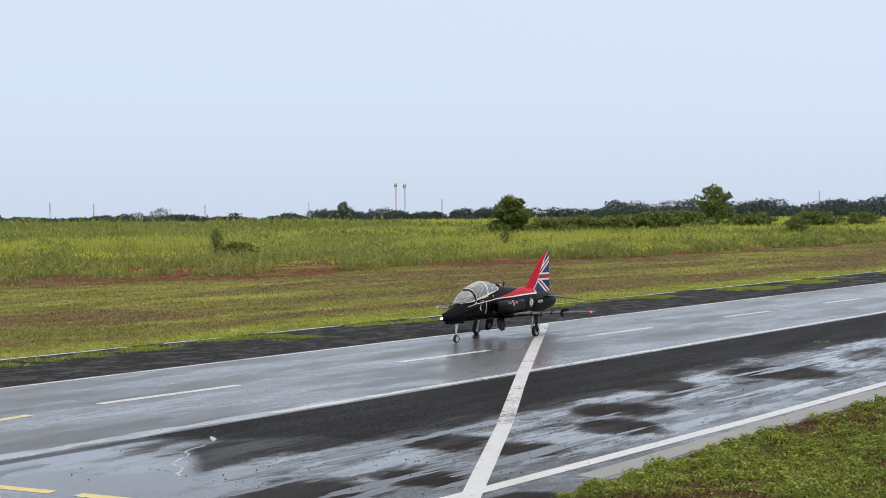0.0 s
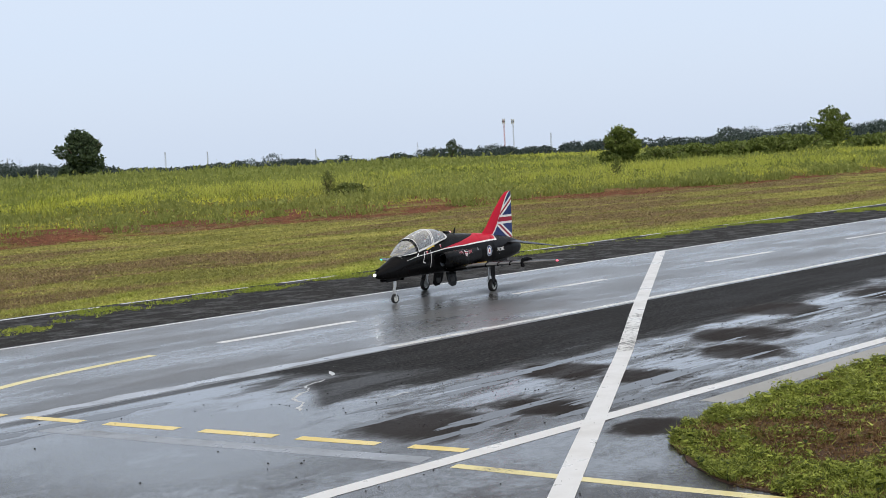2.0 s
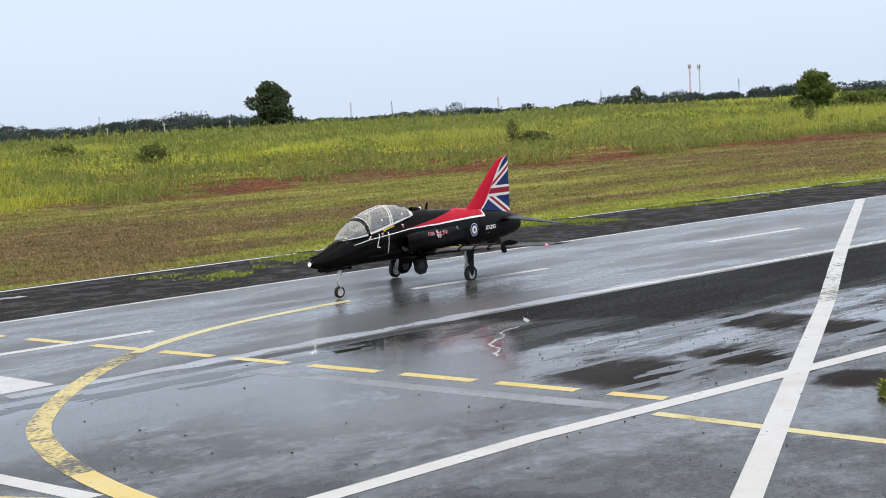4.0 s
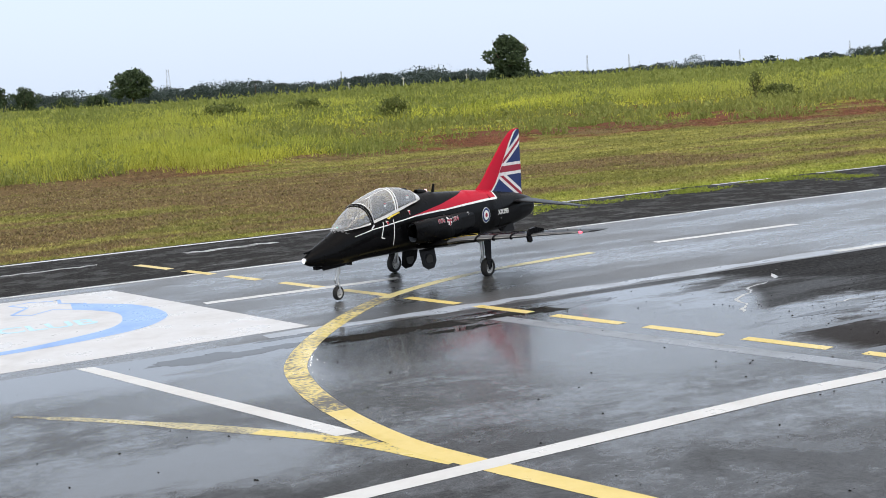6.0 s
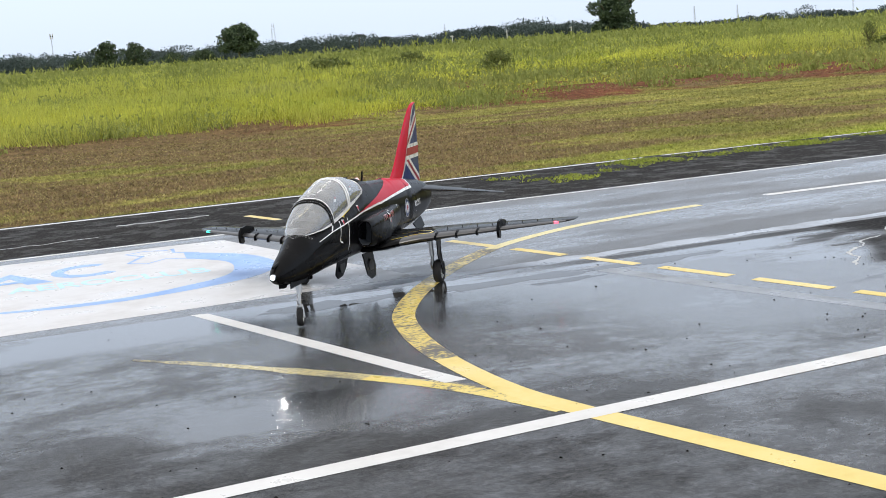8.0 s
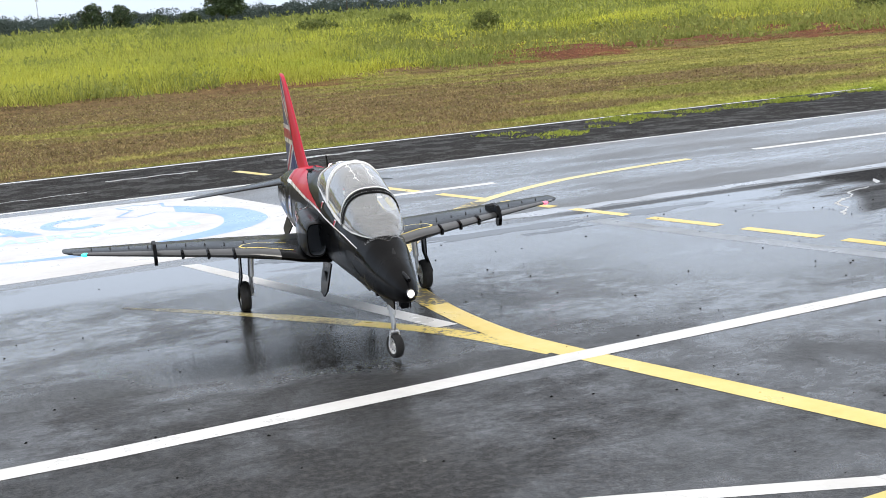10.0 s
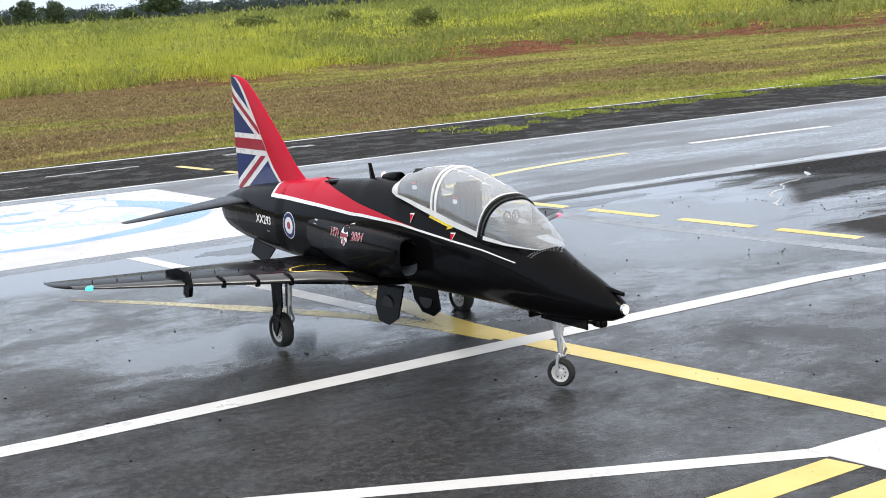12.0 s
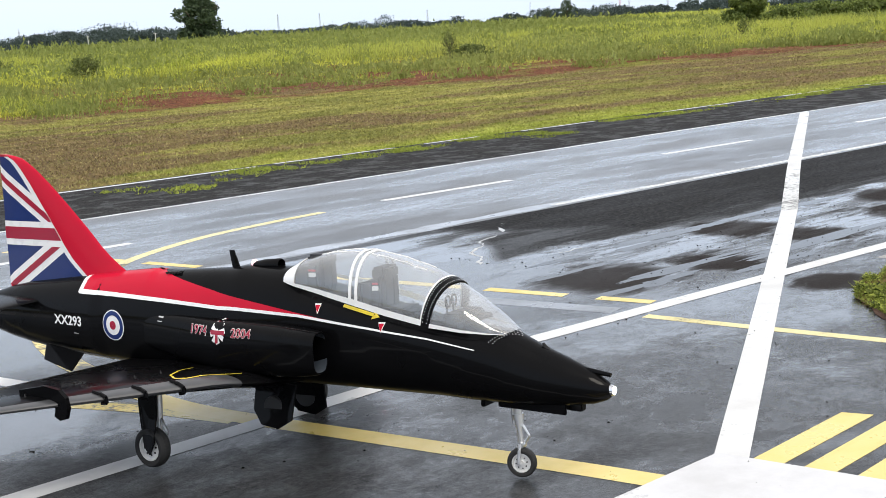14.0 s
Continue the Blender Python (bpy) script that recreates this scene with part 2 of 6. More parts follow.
M_WHITE_LINE = paint("white_road_paint", (0.60, 0.60, 0.595), 0.42)
M_WORN_LINE = paint("worn_white_paint", (0.6, 0.6, 0.58), 1.25)
M_CRACKED = paint("cracked_white_paint", (0.6, 0.6, 0.58), 1.5, 24)
M_FADED = paint("old_grey_blue_paint", (0.33, 0.365, 0.42), 1.0)
M_FAINT = paint("faint_grey_blue_paint", (0.21, 0.23, 0.26), 1.2)
M_PALE_RIM = paint("pale_rim_coat", (0.42, 0.43, 0.43), 1.0, 30)
M_SMEAR = paint("scuffed_white_paint", (0.42, 0.42, 0.41), 1.8)
M_YELLOW_LINE = paint("yellow_road_paint", (0.69, 0.54, 0.165), 0.6)
M_PALE_YELLOW = paint("faded_yellow_paint", (0.66, 0.58, 0.27), 1.0)
M_RUBBED = paint("rubbed_out_yellow_paint", (0.5, 0.43, 0.2), 1.75)
M_LOGO_WHITE = paint("white_panel_paint", (0.575, 0.575, 0.585), 0.05)
M_LOGO_BLUE = paint("blue_panel_paint", (0.23, 0.40, 0.76), 0.1)
M_LOGO_CYAN = paint("light_blue_panel_paint", (0.45, 0.70, 0.84), 0.1)


def soil_edge(nt, x, y):
    """Distance beyond the line where the mown turf ends."""
    rise = calc(nt, "MULTIPLY", calc(nt, "MINIMUM", x, 20.0), 0.22)
    fall = calc(nt, "MULTIPLY", calc(nt, "SUBTRACT", calc(nt, "MINIMUM", calc(nt, "MAXIMUM", x, 20.0), 40.0), 20.0), 0.08)
    return calc(nt, "SUBTRACT", calc(nt, "ADD", y, fall), calc(nt, "ADD", rise, 28.3))


def turf_colour(nt):
    """Mown turf: olive and yellow-green with brown dried drifts, greener along the shoulder, red soil at its far edge."""
    x, y, _ = xyz(nt)
    big = noise_tex(nt, 0.26, 6, 0.66, (0.30, 1, 1))
    mid = noise_tex(nt, 0.8, 6, 0.65, (0.34, 1, 1))
    small = noise_tex(nt, 3.4, 6, 0.75, (0.8, 1, 1))
    speck = noise_tex(nt, 9.0, 5, 0.75, (1, 0.3, 1))
    col = mix(nt, step(nt, mid, 0.38, 0.62), (0.205, 0.205, 0.045), (0.41, 0.385, 0.098))
    blot = calc(nt, "ADD", calc(nt, "MULTIPLY", big, 0.85), calc(nt, "ADD", calc(nt, "MULTIPLY", mid, 0.42), calc(nt, "MULTIPLY", small, 0.14)))
    dry = calc(nt, "SUBTRACT", 1.0, step(nt, x, 5.0, 13.0))
    blot = calc(nt, "ADD", blot, calc(nt, "MULTIPLY", dry, 0.05))
    green = calc(nt, "SUBTRACT", 1.0, step(nt, calc(nt, "ADD", calc(nt, "ADD", y, calc(nt, "MULTIPLY", mid, 4.0)), calc(nt, "MULTIPLY", dry, 1.7)), 17.3, 19.6))
    bare = calc(nt, "MULTIPLY", step(nt, blot, 0.66, 0.745), calc(nt, "SUBTRACT", 1.0, calc(nt, "MULTIPLY", green, 0.85)))
    col = mix(nt, bare, col, mix(nt, small, (0.115, 0.068, 0.033), (0.30, 0.215, 0.105)))
    col = mix(nt, green, col, mix(nt, small, (0.22, 0.275, 0.03), (0.47, 0.52, 0.08)))
    red = mix(nt, small, (0.10, 0.038, 0.022), (0.30, 0.12, 0.066))
    e = soil_edge(nt, x, y)
    ragged = calc(nt, "ADD", e, calc(nt, "MULTIPLY", calc(nt, "SUBTRACT", mid, 0.5), 9.0))
    berm = calc(nt, "MULTIPLY", step(nt, ragged, -1.6, -0.4), step(nt, noise_tex(nt, 0.25, 5, 0.65, (0.5, 1, 1)), 0.40, 0.50))
    berm = calc(nt, "MULTIPLY", berm, step(nt, calc(nt, "ADD", x, calc(nt, "MULTIPLY", mid, 8.0)), 9.5, 15.0))
    tone = ramp(nt, noise_tex(nt, 1.7, 6, 0.72, (0.4, 1, 1)), [(0.36, 0.74), (0.64, 1.26)])
    tone = mix(nt, 1.0, tone, ramp(nt, speck, [(0.34, 0.60), (0.52, 1.06), (0.68, 1.42)]), "MULTIPLY")
    return mix(nt, 1.0, mix(nt, berm, col, red), tone, "MULTIPLY"), (e, x, mid, red)


def ground_material():
    m, nt, b = material("airfield_soil_and_turf")
    col, (e, x, mid, red) = turf_colour(nt)
    fine = noise_tex(nt, 22, 5, 0.7)
    field = ramp(nt, noise_tex(nt, 0.35, 6, 0.7), [(0.3, (0.13, 0.155, 0.025)), (0.6, (0.27, 0.30, 0.045)), (0.75, (0.38, 0.38, 0.07))])
    bare = calc(nt, "MULTIPLY", step(nt, x, 13.0, 17.0), calc(nt, "SUBTRACT", 1.0, step(nt, x, 40.0, 50.0)))
    bare = calc(nt, "MULTIPLY", bare, calc(nt, "SUBTRACT", 1.0, step(nt, e, 17.0, 24.0)))
    col = mix(nt, step(nt, e, 1.0, 3.0), col, mix(nt, bare, field, red))
    col = mix(nt, step(nt, fine, 0.35, 0.7), mix(nt, 0.45, col, (0.0, 0.0, 0.0)), col)
    nt.links.new(col, b.inputs["Base Color"])
    b.inputs["Roughness"].default_value = 0.95
    b.inputs["Specular IOR Level"].default_value = 0.1
    bump(nt, b, fine, 0.9, 0.05)
    return m


M_GROUND = ground_material()


def leaf_material(name, dark, light, spread=0.2, zone=0.06, through=0.35, colour=None):
    """Leaves or blades: each one its own tint, with drifts of colour over the field; some light shines through."""
    m, nt, b = material(name)
    rnd = nt.nodes.new("ShaderNodeNewGeometry").outputs["Random Per Island"]
    if colour:
        c = colour(nt)
        c = c[0] if isinstance(c, tuple) else c
        c = mix(nt, rnd, mix(nt, 0.42, c, (0.0, 0.0, 0.0)), mix(nt, 0.22, c, (0.95, 0.92, 0.36)))
    else:
        c = mix(nt, rnd, dark, light)
        drift = noise_tex(nt, zone, 5, 0.65, (0.5, 1, 1))
        c = mix(nt, step(nt, drift, 0.38, 0.62), mix(nt, spread * 1.6, c, dark), mix(nt, spread, c, light))
    nt.links.new(c, b.inputs["Base Color"])
    b.inputs["Roughness"].default_value = 0.6
    b.inputs["Specular IOR Level"].default_value = 0.2
    tl, ms = nt.nodes.new("ShaderNodeBsdfTranslucent"), nt.nodes.new("ShaderNodeMixShader")
    nt.links.new(c, tl.inputs["Color"])
    ms.inputs[0].default_value = through
    nt.links.new(b.outputs[0], ms.inputs[1])
    nt.links.new(tl.outputs[0], ms.inputs[2])
    nt.links.new(ms.outputs[0], nt.nodes["Material Output"].inputs["Surface"])
    return m


def field_colour(nt):
    """Field grass in drifts: bright yellow-green, fresh green and pale olive."""
    a, c = noise_tex(nt, 0.05, 5, 0.6, (0.5, 1.2, 1)), noise_tex(nt, 0.22, 5, 0.6, (0.45, 1, 1))
    col = mix(nt, step(nt, c, 0.36, 0.64), (0.30, 0.37, 0.035), (0.76, 0.76, 0.085))
    col = mix(nt, step(nt, a, 0.46, 0.60), col, mix(nt, c, (0.24, 0.285, 0.06), (0.46, 0.47, 0.13)))
    return mix(nt, 1.0, col, ramp(nt, noise_tex(nt, 0.55, 6, 0.7, (0.4, 1, 1)), [(0.36, 0.72), (0.62, 1.2)]), "MULTIPLY")


M_TALL = leaf_material("tall_field_grass_blades", None, None, through=0.52, colour=field_colour)
M_PALE = leaf_material("pale_seeding_grass_blades", (0.36, 0.40, 0.065), (0.60, 0.60, 0.14), 0.25, through=0.5)
M_DRAB = leaf_material("drab_weed_blades", (0.165, 0.20, 0.05), (0.34, 0.37, 0.10), 0.2)
M_TURF = leaf_material("mown_turf_blades", None, None, through=0.3, colour=turf_colour)
M_EDGE = leaf_material("wet_green_turf_blades", (0.15, 0.20, 0.025), (0.46, 0.52, 0.085), 0.2, 0.6)
M_STRAW = leaf_material("brown_mown_blades", (0.06, 0.030, 0.016), (0.30, 0.19, 0.09), 0.2, 0.5)
M_VERGE = leaf_material("verge_turf_blades", (0.014, 0.030, 0.006), (0.46, 0.52, 0.10), 0.1, 0.9)
M_LEAF = leaf_material("tree_foliage", (0.03, 0.048, 0.026), (0.10, 0.14, 0.07), 0.1, through=0.2)
# Far woods and palms: distance haze is put into the bluish leaf colour.
M_HAZED_LEAF = leaf_material("hazed_tree_foliage", (0.043, 0.062, 0.058), (0.072, 0.098, 0.088), 0.1, 0.02, 0.2)
M_BUSH = leaf_material("bush_foliage", (0.075, 0.105, 0.028), (0.23, 0.28, 0.07), 0.15)
M_SHRUB = leaf_material("field_shrub_foliage", (0.08, 0.105, 0.03), (0.24, 0.27, 0.08), 0.15)
M_BARK = plain("bark", (0.09, 0.065, 0.045), 0.9, scale=6)
M_STEEL = plain("galvanised_steel", (0.42, 0.43, 0.45), 0.5, 0.6)
M_MAST_RED = plain("red_mast_paint", (0.5, 0.16, 0.13), 0.5)
M_CONCRETE = plain("pale_concrete", (0.5, 0.5, 0.48), 0.8, scale=2)

M_BLACK = plain("gloss_black_aircraft_paint", (0.003, 0.003, 0.0034), 0.28, coat=0.16, vary=0.2, scale=8, spec=0.02)
M_RED = plain("red_aircraft_paint", (0.50, 0.007, 0.030), 0.35, coat=0.12, vary=0.06, scale=8, spec=0.08)
M_WHITE = plain("white_aircraft_paint", (0.82, 0.82, 0.82), 0.28, coat=0.6, vary=0.03)
M_BLUE = plain("navy_aircraft_paint", (0.004, 0.022, 0.13), 0.35, coat=0.4, vary=0.08, spec=0.15)
M_FLAG_RED = plain("dark_red_aircraft_paint", (0.33, 0.008, 0.035), 0.35, coat=0.4, vary=0.06, spec=0.15)
M_YELLOW = plain("yellow_aircraft_paint", (0.8, 0.62, 0.04), 0.3, coat=0.5, vary=0.05)
M_GREY = plain("grey_stencil_paint", (0.45, 0.45, 0.46), 0.4)
M_DARK = plain("matt_black_interior", (0.012, 0.012, 0.013), 0.8)
M_COCKPIT = plain("grey_cockpit_plastic", (0.05, 0.052, 0.057), 0.6)
M_SEAT = plain("dark_seat_upholstery", (0.028, 0.029, 0.033), 0.7)
M_DUCT = plain("blue_grey_duct_paint", (0.05, 0.06, 0.075), 0.4)
M_RIM = plain("pale_cast_rim", (0.66, 0.66, 0.65), 0.4, 0.25)
M_DOOR_IN = plain("dull_black_pressing", (0.02, 0.02, 0.021), 0.5)
M_RUBBER = plain("tyre_rubber", (0.014, 0.014, 0.014), 0.75)
M_ALLOY = plain("cast_alloy", (0.62, 0.62, 0.62), 0.32, 0.85)
M_OLEO = plain("polished_oleo_chrome", (0.75, 0.75, 0.76), 0.12, 1.0, vary=0.04)
M_METAL_LE = plain("dull_grey_wing_metal", (0.06, 0.062, 0.066), 0.35, 0.3, coat=0.3)
M_LAMP = plain("landing_lamp_glow", (1.0, 0.98, 0.93), 0.3, emit=30.0, vary=0.0)
M_NAV_RED = plain("red_nav_lamp", (1.0, 0.10, 0.16), 0.3, emit=1.6, vary=0.0)
M_NAV_GREEN = plain("green_nav_lamp", (0.06, 0.85, 0.62), 0.3, emit=1.0, vary=0.0)


def glass_material():
    m, nt, b = material("clear_canopy_acrylic")
    out = nt.nodes["Material Output"]
    tr, gl = nt.nodes.new("ShaderNodeBsdfTransparent"), nt.nodes.new("ShaderNodeBsdfGlossy")
    gl.inputs["Roughness"].default_value = 0.03
    tr.inputs["Color"].default_value = (0.93, 0.95, 0.96, 1)
    fr = calc(nt, "POWER", node(nt, "LayerWeight", Blend=0.5).outputs["Facing"], 2.6)
    ms = nt.nodes.new("ShaderNodeMixShader")
    nt.links.new(calc(nt, "ADD", calc(nt, "MULTIPLY", fr, 0.9), 0.12, True), ms.inputs[0])
    nt.links.new(tr.outputs[0], ms.inputs[1])
    nt.links.new(gl.outputs[0], ms.inputs[2])
    # A white diffuse share stands in for sky reflected on the wet canopy.
    film, sky_white = nt.nodes.new("ShaderNodeMixShader"), nt.nodes.new("ShaderNodeBsdfDiffuse")
    sky_white.inputs["Color"].default_value = (0.8, 0.83, 0.86, 1)
    nt.links.new(ramp(nt, noise_tex(nt, 9, 5, 0.6), [(0.3, 0.11), (0.75, 0.22)]), film.inputs[0])
    nt.links.new(ms.outputs[0], film.inputs[1])
    nt.links.new(sky_white.outputs[0], film.inputs[2])
    nt.links.new(film.outputs[0], out.inputs["Surface"])
    return m


M_GLASS = glass_material()


# ---- building tools ----
def part(name, bm, mat, parent=None, label="", smooth=False):
    me = bpy.data.meshes.new(name)
    bm.to_mesh(me)
    bm.free()
    for mm in mat if isinstance(mat, (list, tuple)) else (mat,):
        me.materials.append(mm)
    if smooth:
        me.polygons.foreach_set("use_smooth", [True] * len(me.polygons))
        me.set_sharp_from_angle(angle=radians(38))
    ob = new(name, me)
    if parent:
        ob.parent = parent
    return tagged(ob, label)


def from_arrays(name, verts, faces, mat, parent=None, label="", smooth=False):
    me = bpy.data.meshes.new(name)
    me.from_pydata(verts, [], faces)
    me.materials.append(mat)
    if smooth:
        me.polygons.foreach_set("use_smooth", [True] * len(me.polygons))
    me.update()
    ob = new(name, me)
    if parent:
        ob.parent = parent
    return tagged(ob, label)


def tri_cloud(name, tris, mat, parent=None):
    """A mesh of loose triangles from an array (n, 3, 3)."""
    n = len(tris)
    me = bpy.data.meshes.new(name)
    me.vertices.add(3 * n)
    me.vertices.foreach_set("co", np.ascontiguousarray(tris, dtype=np.float32).ravel())
    me.loops.add(3 * n)
    me.loops.foreach_set("vertex_index", np.arange(3 * n, dtype=np.int32))
    me.polygons.add(n)
    me.polygons.foreach_set("loop_start", np.arange(0, 3 * n, 3, dtype=np.int32))
    me.update(calc_edges=True)
    me.materials.append(mat)
    ob = new(name, me)
    if parent:
        ob.parent = parent
    return ob


def slab(name, pts, z0, z1, mat, parent=None, label=""):
    bm = bmesh.new()
    f = bm.faces.new([bm.verts.new((x, y, z1)) for x, y in pts])
    f.normal_update()
    if f.normal.z < 0:
        f.normal_flip()
    ext = bmesh.ops.extrude_face_region(bm, geom=[f])
    bmesh.ops.translate(bm, verts=[v for v in ext["geom"] if isinstance(v, bmesh.types.BMVert)], vec=(0, 0, 0))
    for v in f.verts:
        v.co.z = z0
    bmesh.ops.recalc_face_normals(bm, faces=bm.faces)
    return part(name, bm, mat, parent, label)


def ribbon_points(pts, width):
    """The outline of a band along a polyline; width: one number or one for each point."""
    p = [Vector((*q, 0)) for q in pts]
    w = width if isinstance(width, (list, tuple)) else [width] * len(p)
    left, right = [], []
    for i, q in enumerate(p):
        d = (p[min(i + 1, len(p) - 1)] - p[max(i - 1, 0)]).normalized()
        n = Vector((-d.y, d.x, 0)) * w[i] / 2
        left.append((q + n)[:2])
        right.append((q - n)[:2])
    return left, right


def band(name, pts, width, z, mat, label="", category="road marking", group=""):
    left, right = ribbon_points(pts, width)
    z *= 0.2
    bm = bmesh.new()
    a = [bm.verts.new((x, y, z)) for x, y in left]
    b = [bm.verts.new((x, y, z)) for x, y in right]
    for i in range(len(a) - 1):
        bm.faces.new((a[i], b[i], b[i + 1], a[i + 1]))
    bmesh.ops.recalc_face_normals(bm, faces=bm.faces)
    for f in bm.faces:
        if f.normal.z < 0:
            f.normal_flip()
    ob = part(name, bm, mat)
    return tagged(ob, label, category, group, "structure")


def smooth_line(pts, n=8):
    """A Catmull-Rom line through the points."""
    out, p = [], [pts[0], *pts, pts[-1]]
    for i in range(1, len(p) - 2):
        for k in range(n):
            t = k / n
            out.append(tuple(0.5 * (2 * p[i][c] + (p[i + 1][c] - p[i - 1][c]) * t + (2 * p[i - 1][c] - 5 * p[i][c] + 4 * p[i + 1][c] - p[i + 2][c]) * t**2
                                    + (3 * p[i][c] - p[i - 1][c] - 3 * p[i + 1][c] + p[i + 2][c]) * t**3) for c in range(len(p[i]))))
    return out + [tuple(pts[-1])]


def tube(bm, p0, p1, r0, r1=None, n=12, caps=True):
    p0, p1, r1 = Vector(p0), Vector(p1), r0 if r1 is None else r1
    q = (p1 - p0).to_track_quat("Z", "Y")
    rings = []
    for p, r in ((p0, r0), (p1, r1)):
        rings.append([bm.verts.new(p + q @ Vector((r * math.cos(2 * math.pi * k / n), r * math.sin(2 * math.pi * k / n), 0))) for k in range(n)])
    for k in range(n):
        bm.faces.new((rings[0][k], rings[0][(k + 1) % n], rings[1][(k + 1) % n], rings[1][k]))
    if caps:
        bm.faces.new(rings[0][::-1])
        bm.faces.new(rings[1])


def box(bm, lo, hi, bevel=0.0):
    r = bmesh.ops.create_cube(bm, size=1)
    for v in r["verts"]:
        v.co = Vector([(a + b) / 2 + c * (b - a) for a, b, c in zip(lo, hi, v.co)])
    if bevel:
        bmesh.ops.bevel(bm, geom=[e for e in bm.edges if e.verts[0] in r["verts"]], offset=bevel, segments=2, affect="EDGES")


def loft(bm, rings, cap0=True, cap1=True, closed=True):
    rows = [[bm.verts.new(p) for p in ring] for ring in rings]
    n = len(rows[0])
    for a, b in zip(rows, rows[1:]):
        for k in range(n if closed else n - 1):
            bm.faces.new((a[k], a[(k + 1) % n], b[(k + 1) % n], b[k]))
    if cap0:
        bm.faces.new(rows[0][::-1])
    if cap1:
        bm.faces.new(rows[-1])
    bmesh.ops.recalc_face_normals(bm, faces=bm.faces)


# ---- ground, runway and markings ----
def axis_steps(near, far, fine, growth=1.35):
    out, s, x = list(np.arange(near[0], near[1] + 1e-6, fine)), fine, near[1]
    while x < far:
        s *= growth
        x += s
        out.append(x)
    s, x = fine, near[0]
    while x > -far:
        s *= growth
        x -= s
        out.insert(0, x)
    return np.array(out)


def edge_line(x):
    """Where the mown turf ends, over the length of the airfield."""
    return 28.3 + 0.22 * np.minimum(x, 20.0) - 0.08 * (np.clip(x, 20.0, 40.0) - 20.0)


def ground_height(x, y):
    if y < 15.3 and -60 < x < 160:
        return -0.06
    n = noise.noise((x * 0.12, y * 0.3, 3.0))
    h = -0.02 + 0.03 * n
    e = y - float(edge_line(x))
    if e > -1.2 and y > 16:
        k = min(1.0, (e + 1.2) / 2.0)
        h += k * (0.10 + 0.22 * abs(noise.noise((x * 0.35, y * 0.6, 8.0))))
    if y > 45:
        h += min(1.0, (y - 45) / 110) * (1.05 + 0.35 * noise.noise((x * 0.02, y * 0.03, 1.0)))
    return h


gx, gy = axis_steps((-30, 90), 2600, 1.0), axis_steps((12, 60), 2600, 0.6)
ground_verts = [(x, y, ground_height(x, y)) for y in gy for x in gx]
nx = len(gx)
ground = from_arrays("ground", ground_verts, [(j * nx + i, j * nx + i + 1, (j + 1) * nx + i + 1, (j + 1) * nx + i)
                                              for j in range(len(gy) - 1) for i in range(nx - 1)], M_GROUND, smooth=True)
tagged(ground, "mown brown-green airfield turf with red soil edge", "ground", "", "structure")

for nm, y0, y1, mat, lab in (("runway", 8.5, 12.42, M_RUNWAY, "wet grey asphalt model runway"),
                             ("shoulder", 12.42, 15.12, M_SHOULDER, "dark rough asphalt runway shoulder"),
                             ("apron", -14.0, 8.5, M_APRON, "wet dark asphalt apron with puddles")):
    ob = slab(nm, [(-60, y0), (160, y0), (160, y1), (-60, y1)], -0.3, 0.0, mat)
    tagged(ob, lab, "pavement", "", "structure")


def wobble(p0, p1, n, amount, seed):
    return [(p0[0] + (p1[0] - p0[0]) * k / n, p0[1] + (p1[1] - p0[1]) * k / n + amount * noise.noise((k * 0.7, seed, 0.0))) for k in range(n + 1)]


band("far_edge_line", wobble((-40, 12.36), (150, 12.36), 200, 0.025, 1.0), 0.07, 0.004, M_WORN_LINE, "thin worn white runway edge line")
band("near_edge_line", wobble((8.2, 8.62), (150, 8.62), 160, 0.035, 2.0), 0.10, 0.004, M_WORN_LINE, "worn white runway edge line")
band("outer_edge_line", wobble((-40, 15.0), (9.0, 15.0), 60, 0.03, 3.0), 0.10, 0.004, M_WHITE_LINE, "thin white line along the turf")
for k, (a, b) in enumerate(((9.3, 11.4), (12.0, 13.1), (14.0, 15.7), (17.5, 20.2), (21, 23.2), (24, 27), (28, 34), (35, 45), (50, 80))):
    band("outer_edge_line", wobble((a, 15.04), (b, 15.04), 8, 0.04, 5.0 + k), 0.085, 0.004, M_WORN_LINE, "thin white line half overgrown by turf")
band("faded_strip", wobble((2.9, 8.62), (9.6, 8.66), 40, 0.05, 7.0), [0.17 + 0.05 * math.sin(k * 0.9) for k in range(41)], 0.002, M_FADED, "faded grey-blue strip along the runway edge")
band("faded_strip", [(4.40, 8.2), (4.68, 7.01), (5.03, 5.75), (5.2, 5.15)], 0.15, 0.002, M_FAINT, "faded grey-blue stripe on the apron")
for a in [3.01 - 4.5 * k for k in (3, 2, 1)] + [3.01, 7.61, 12.02, 16.3] + [20.58 + 4.28 * k for k in range(22)]:
    band("centre_dash", [(a, 10.48), (a + 1.77, 10.43)], 0.115, 0.004, M_WHITE_LINE, "white runway centre-line dash", group="centre-line dashes")
band("boundary_line", [(-6, 4.78), (0.5, 4.825), (2.5, 4.945), (4.4, 5.05), (6.5, 5.0), (10.4, 4.9), (16, 4.85), (40, 4.8)], 0.128, 0.0072, M_WHITE_LINE, "broad white apron boundary line")
band("edging_strip", wobble((7.4, 4.68), (40, 4.63), 60, 0.02, 9.0), 0.20, 0.003, plain("damp_concrete", (0.27, 0.27, 0.26), 0.6, scale=5), "pale damp concrete edging along the verge", "edging")
band("crossing_line", [(17.8, 12.33), (12.0, 8.56)], 0.145, 0.008, M_WHITE_LINE, "white line running across the runway")
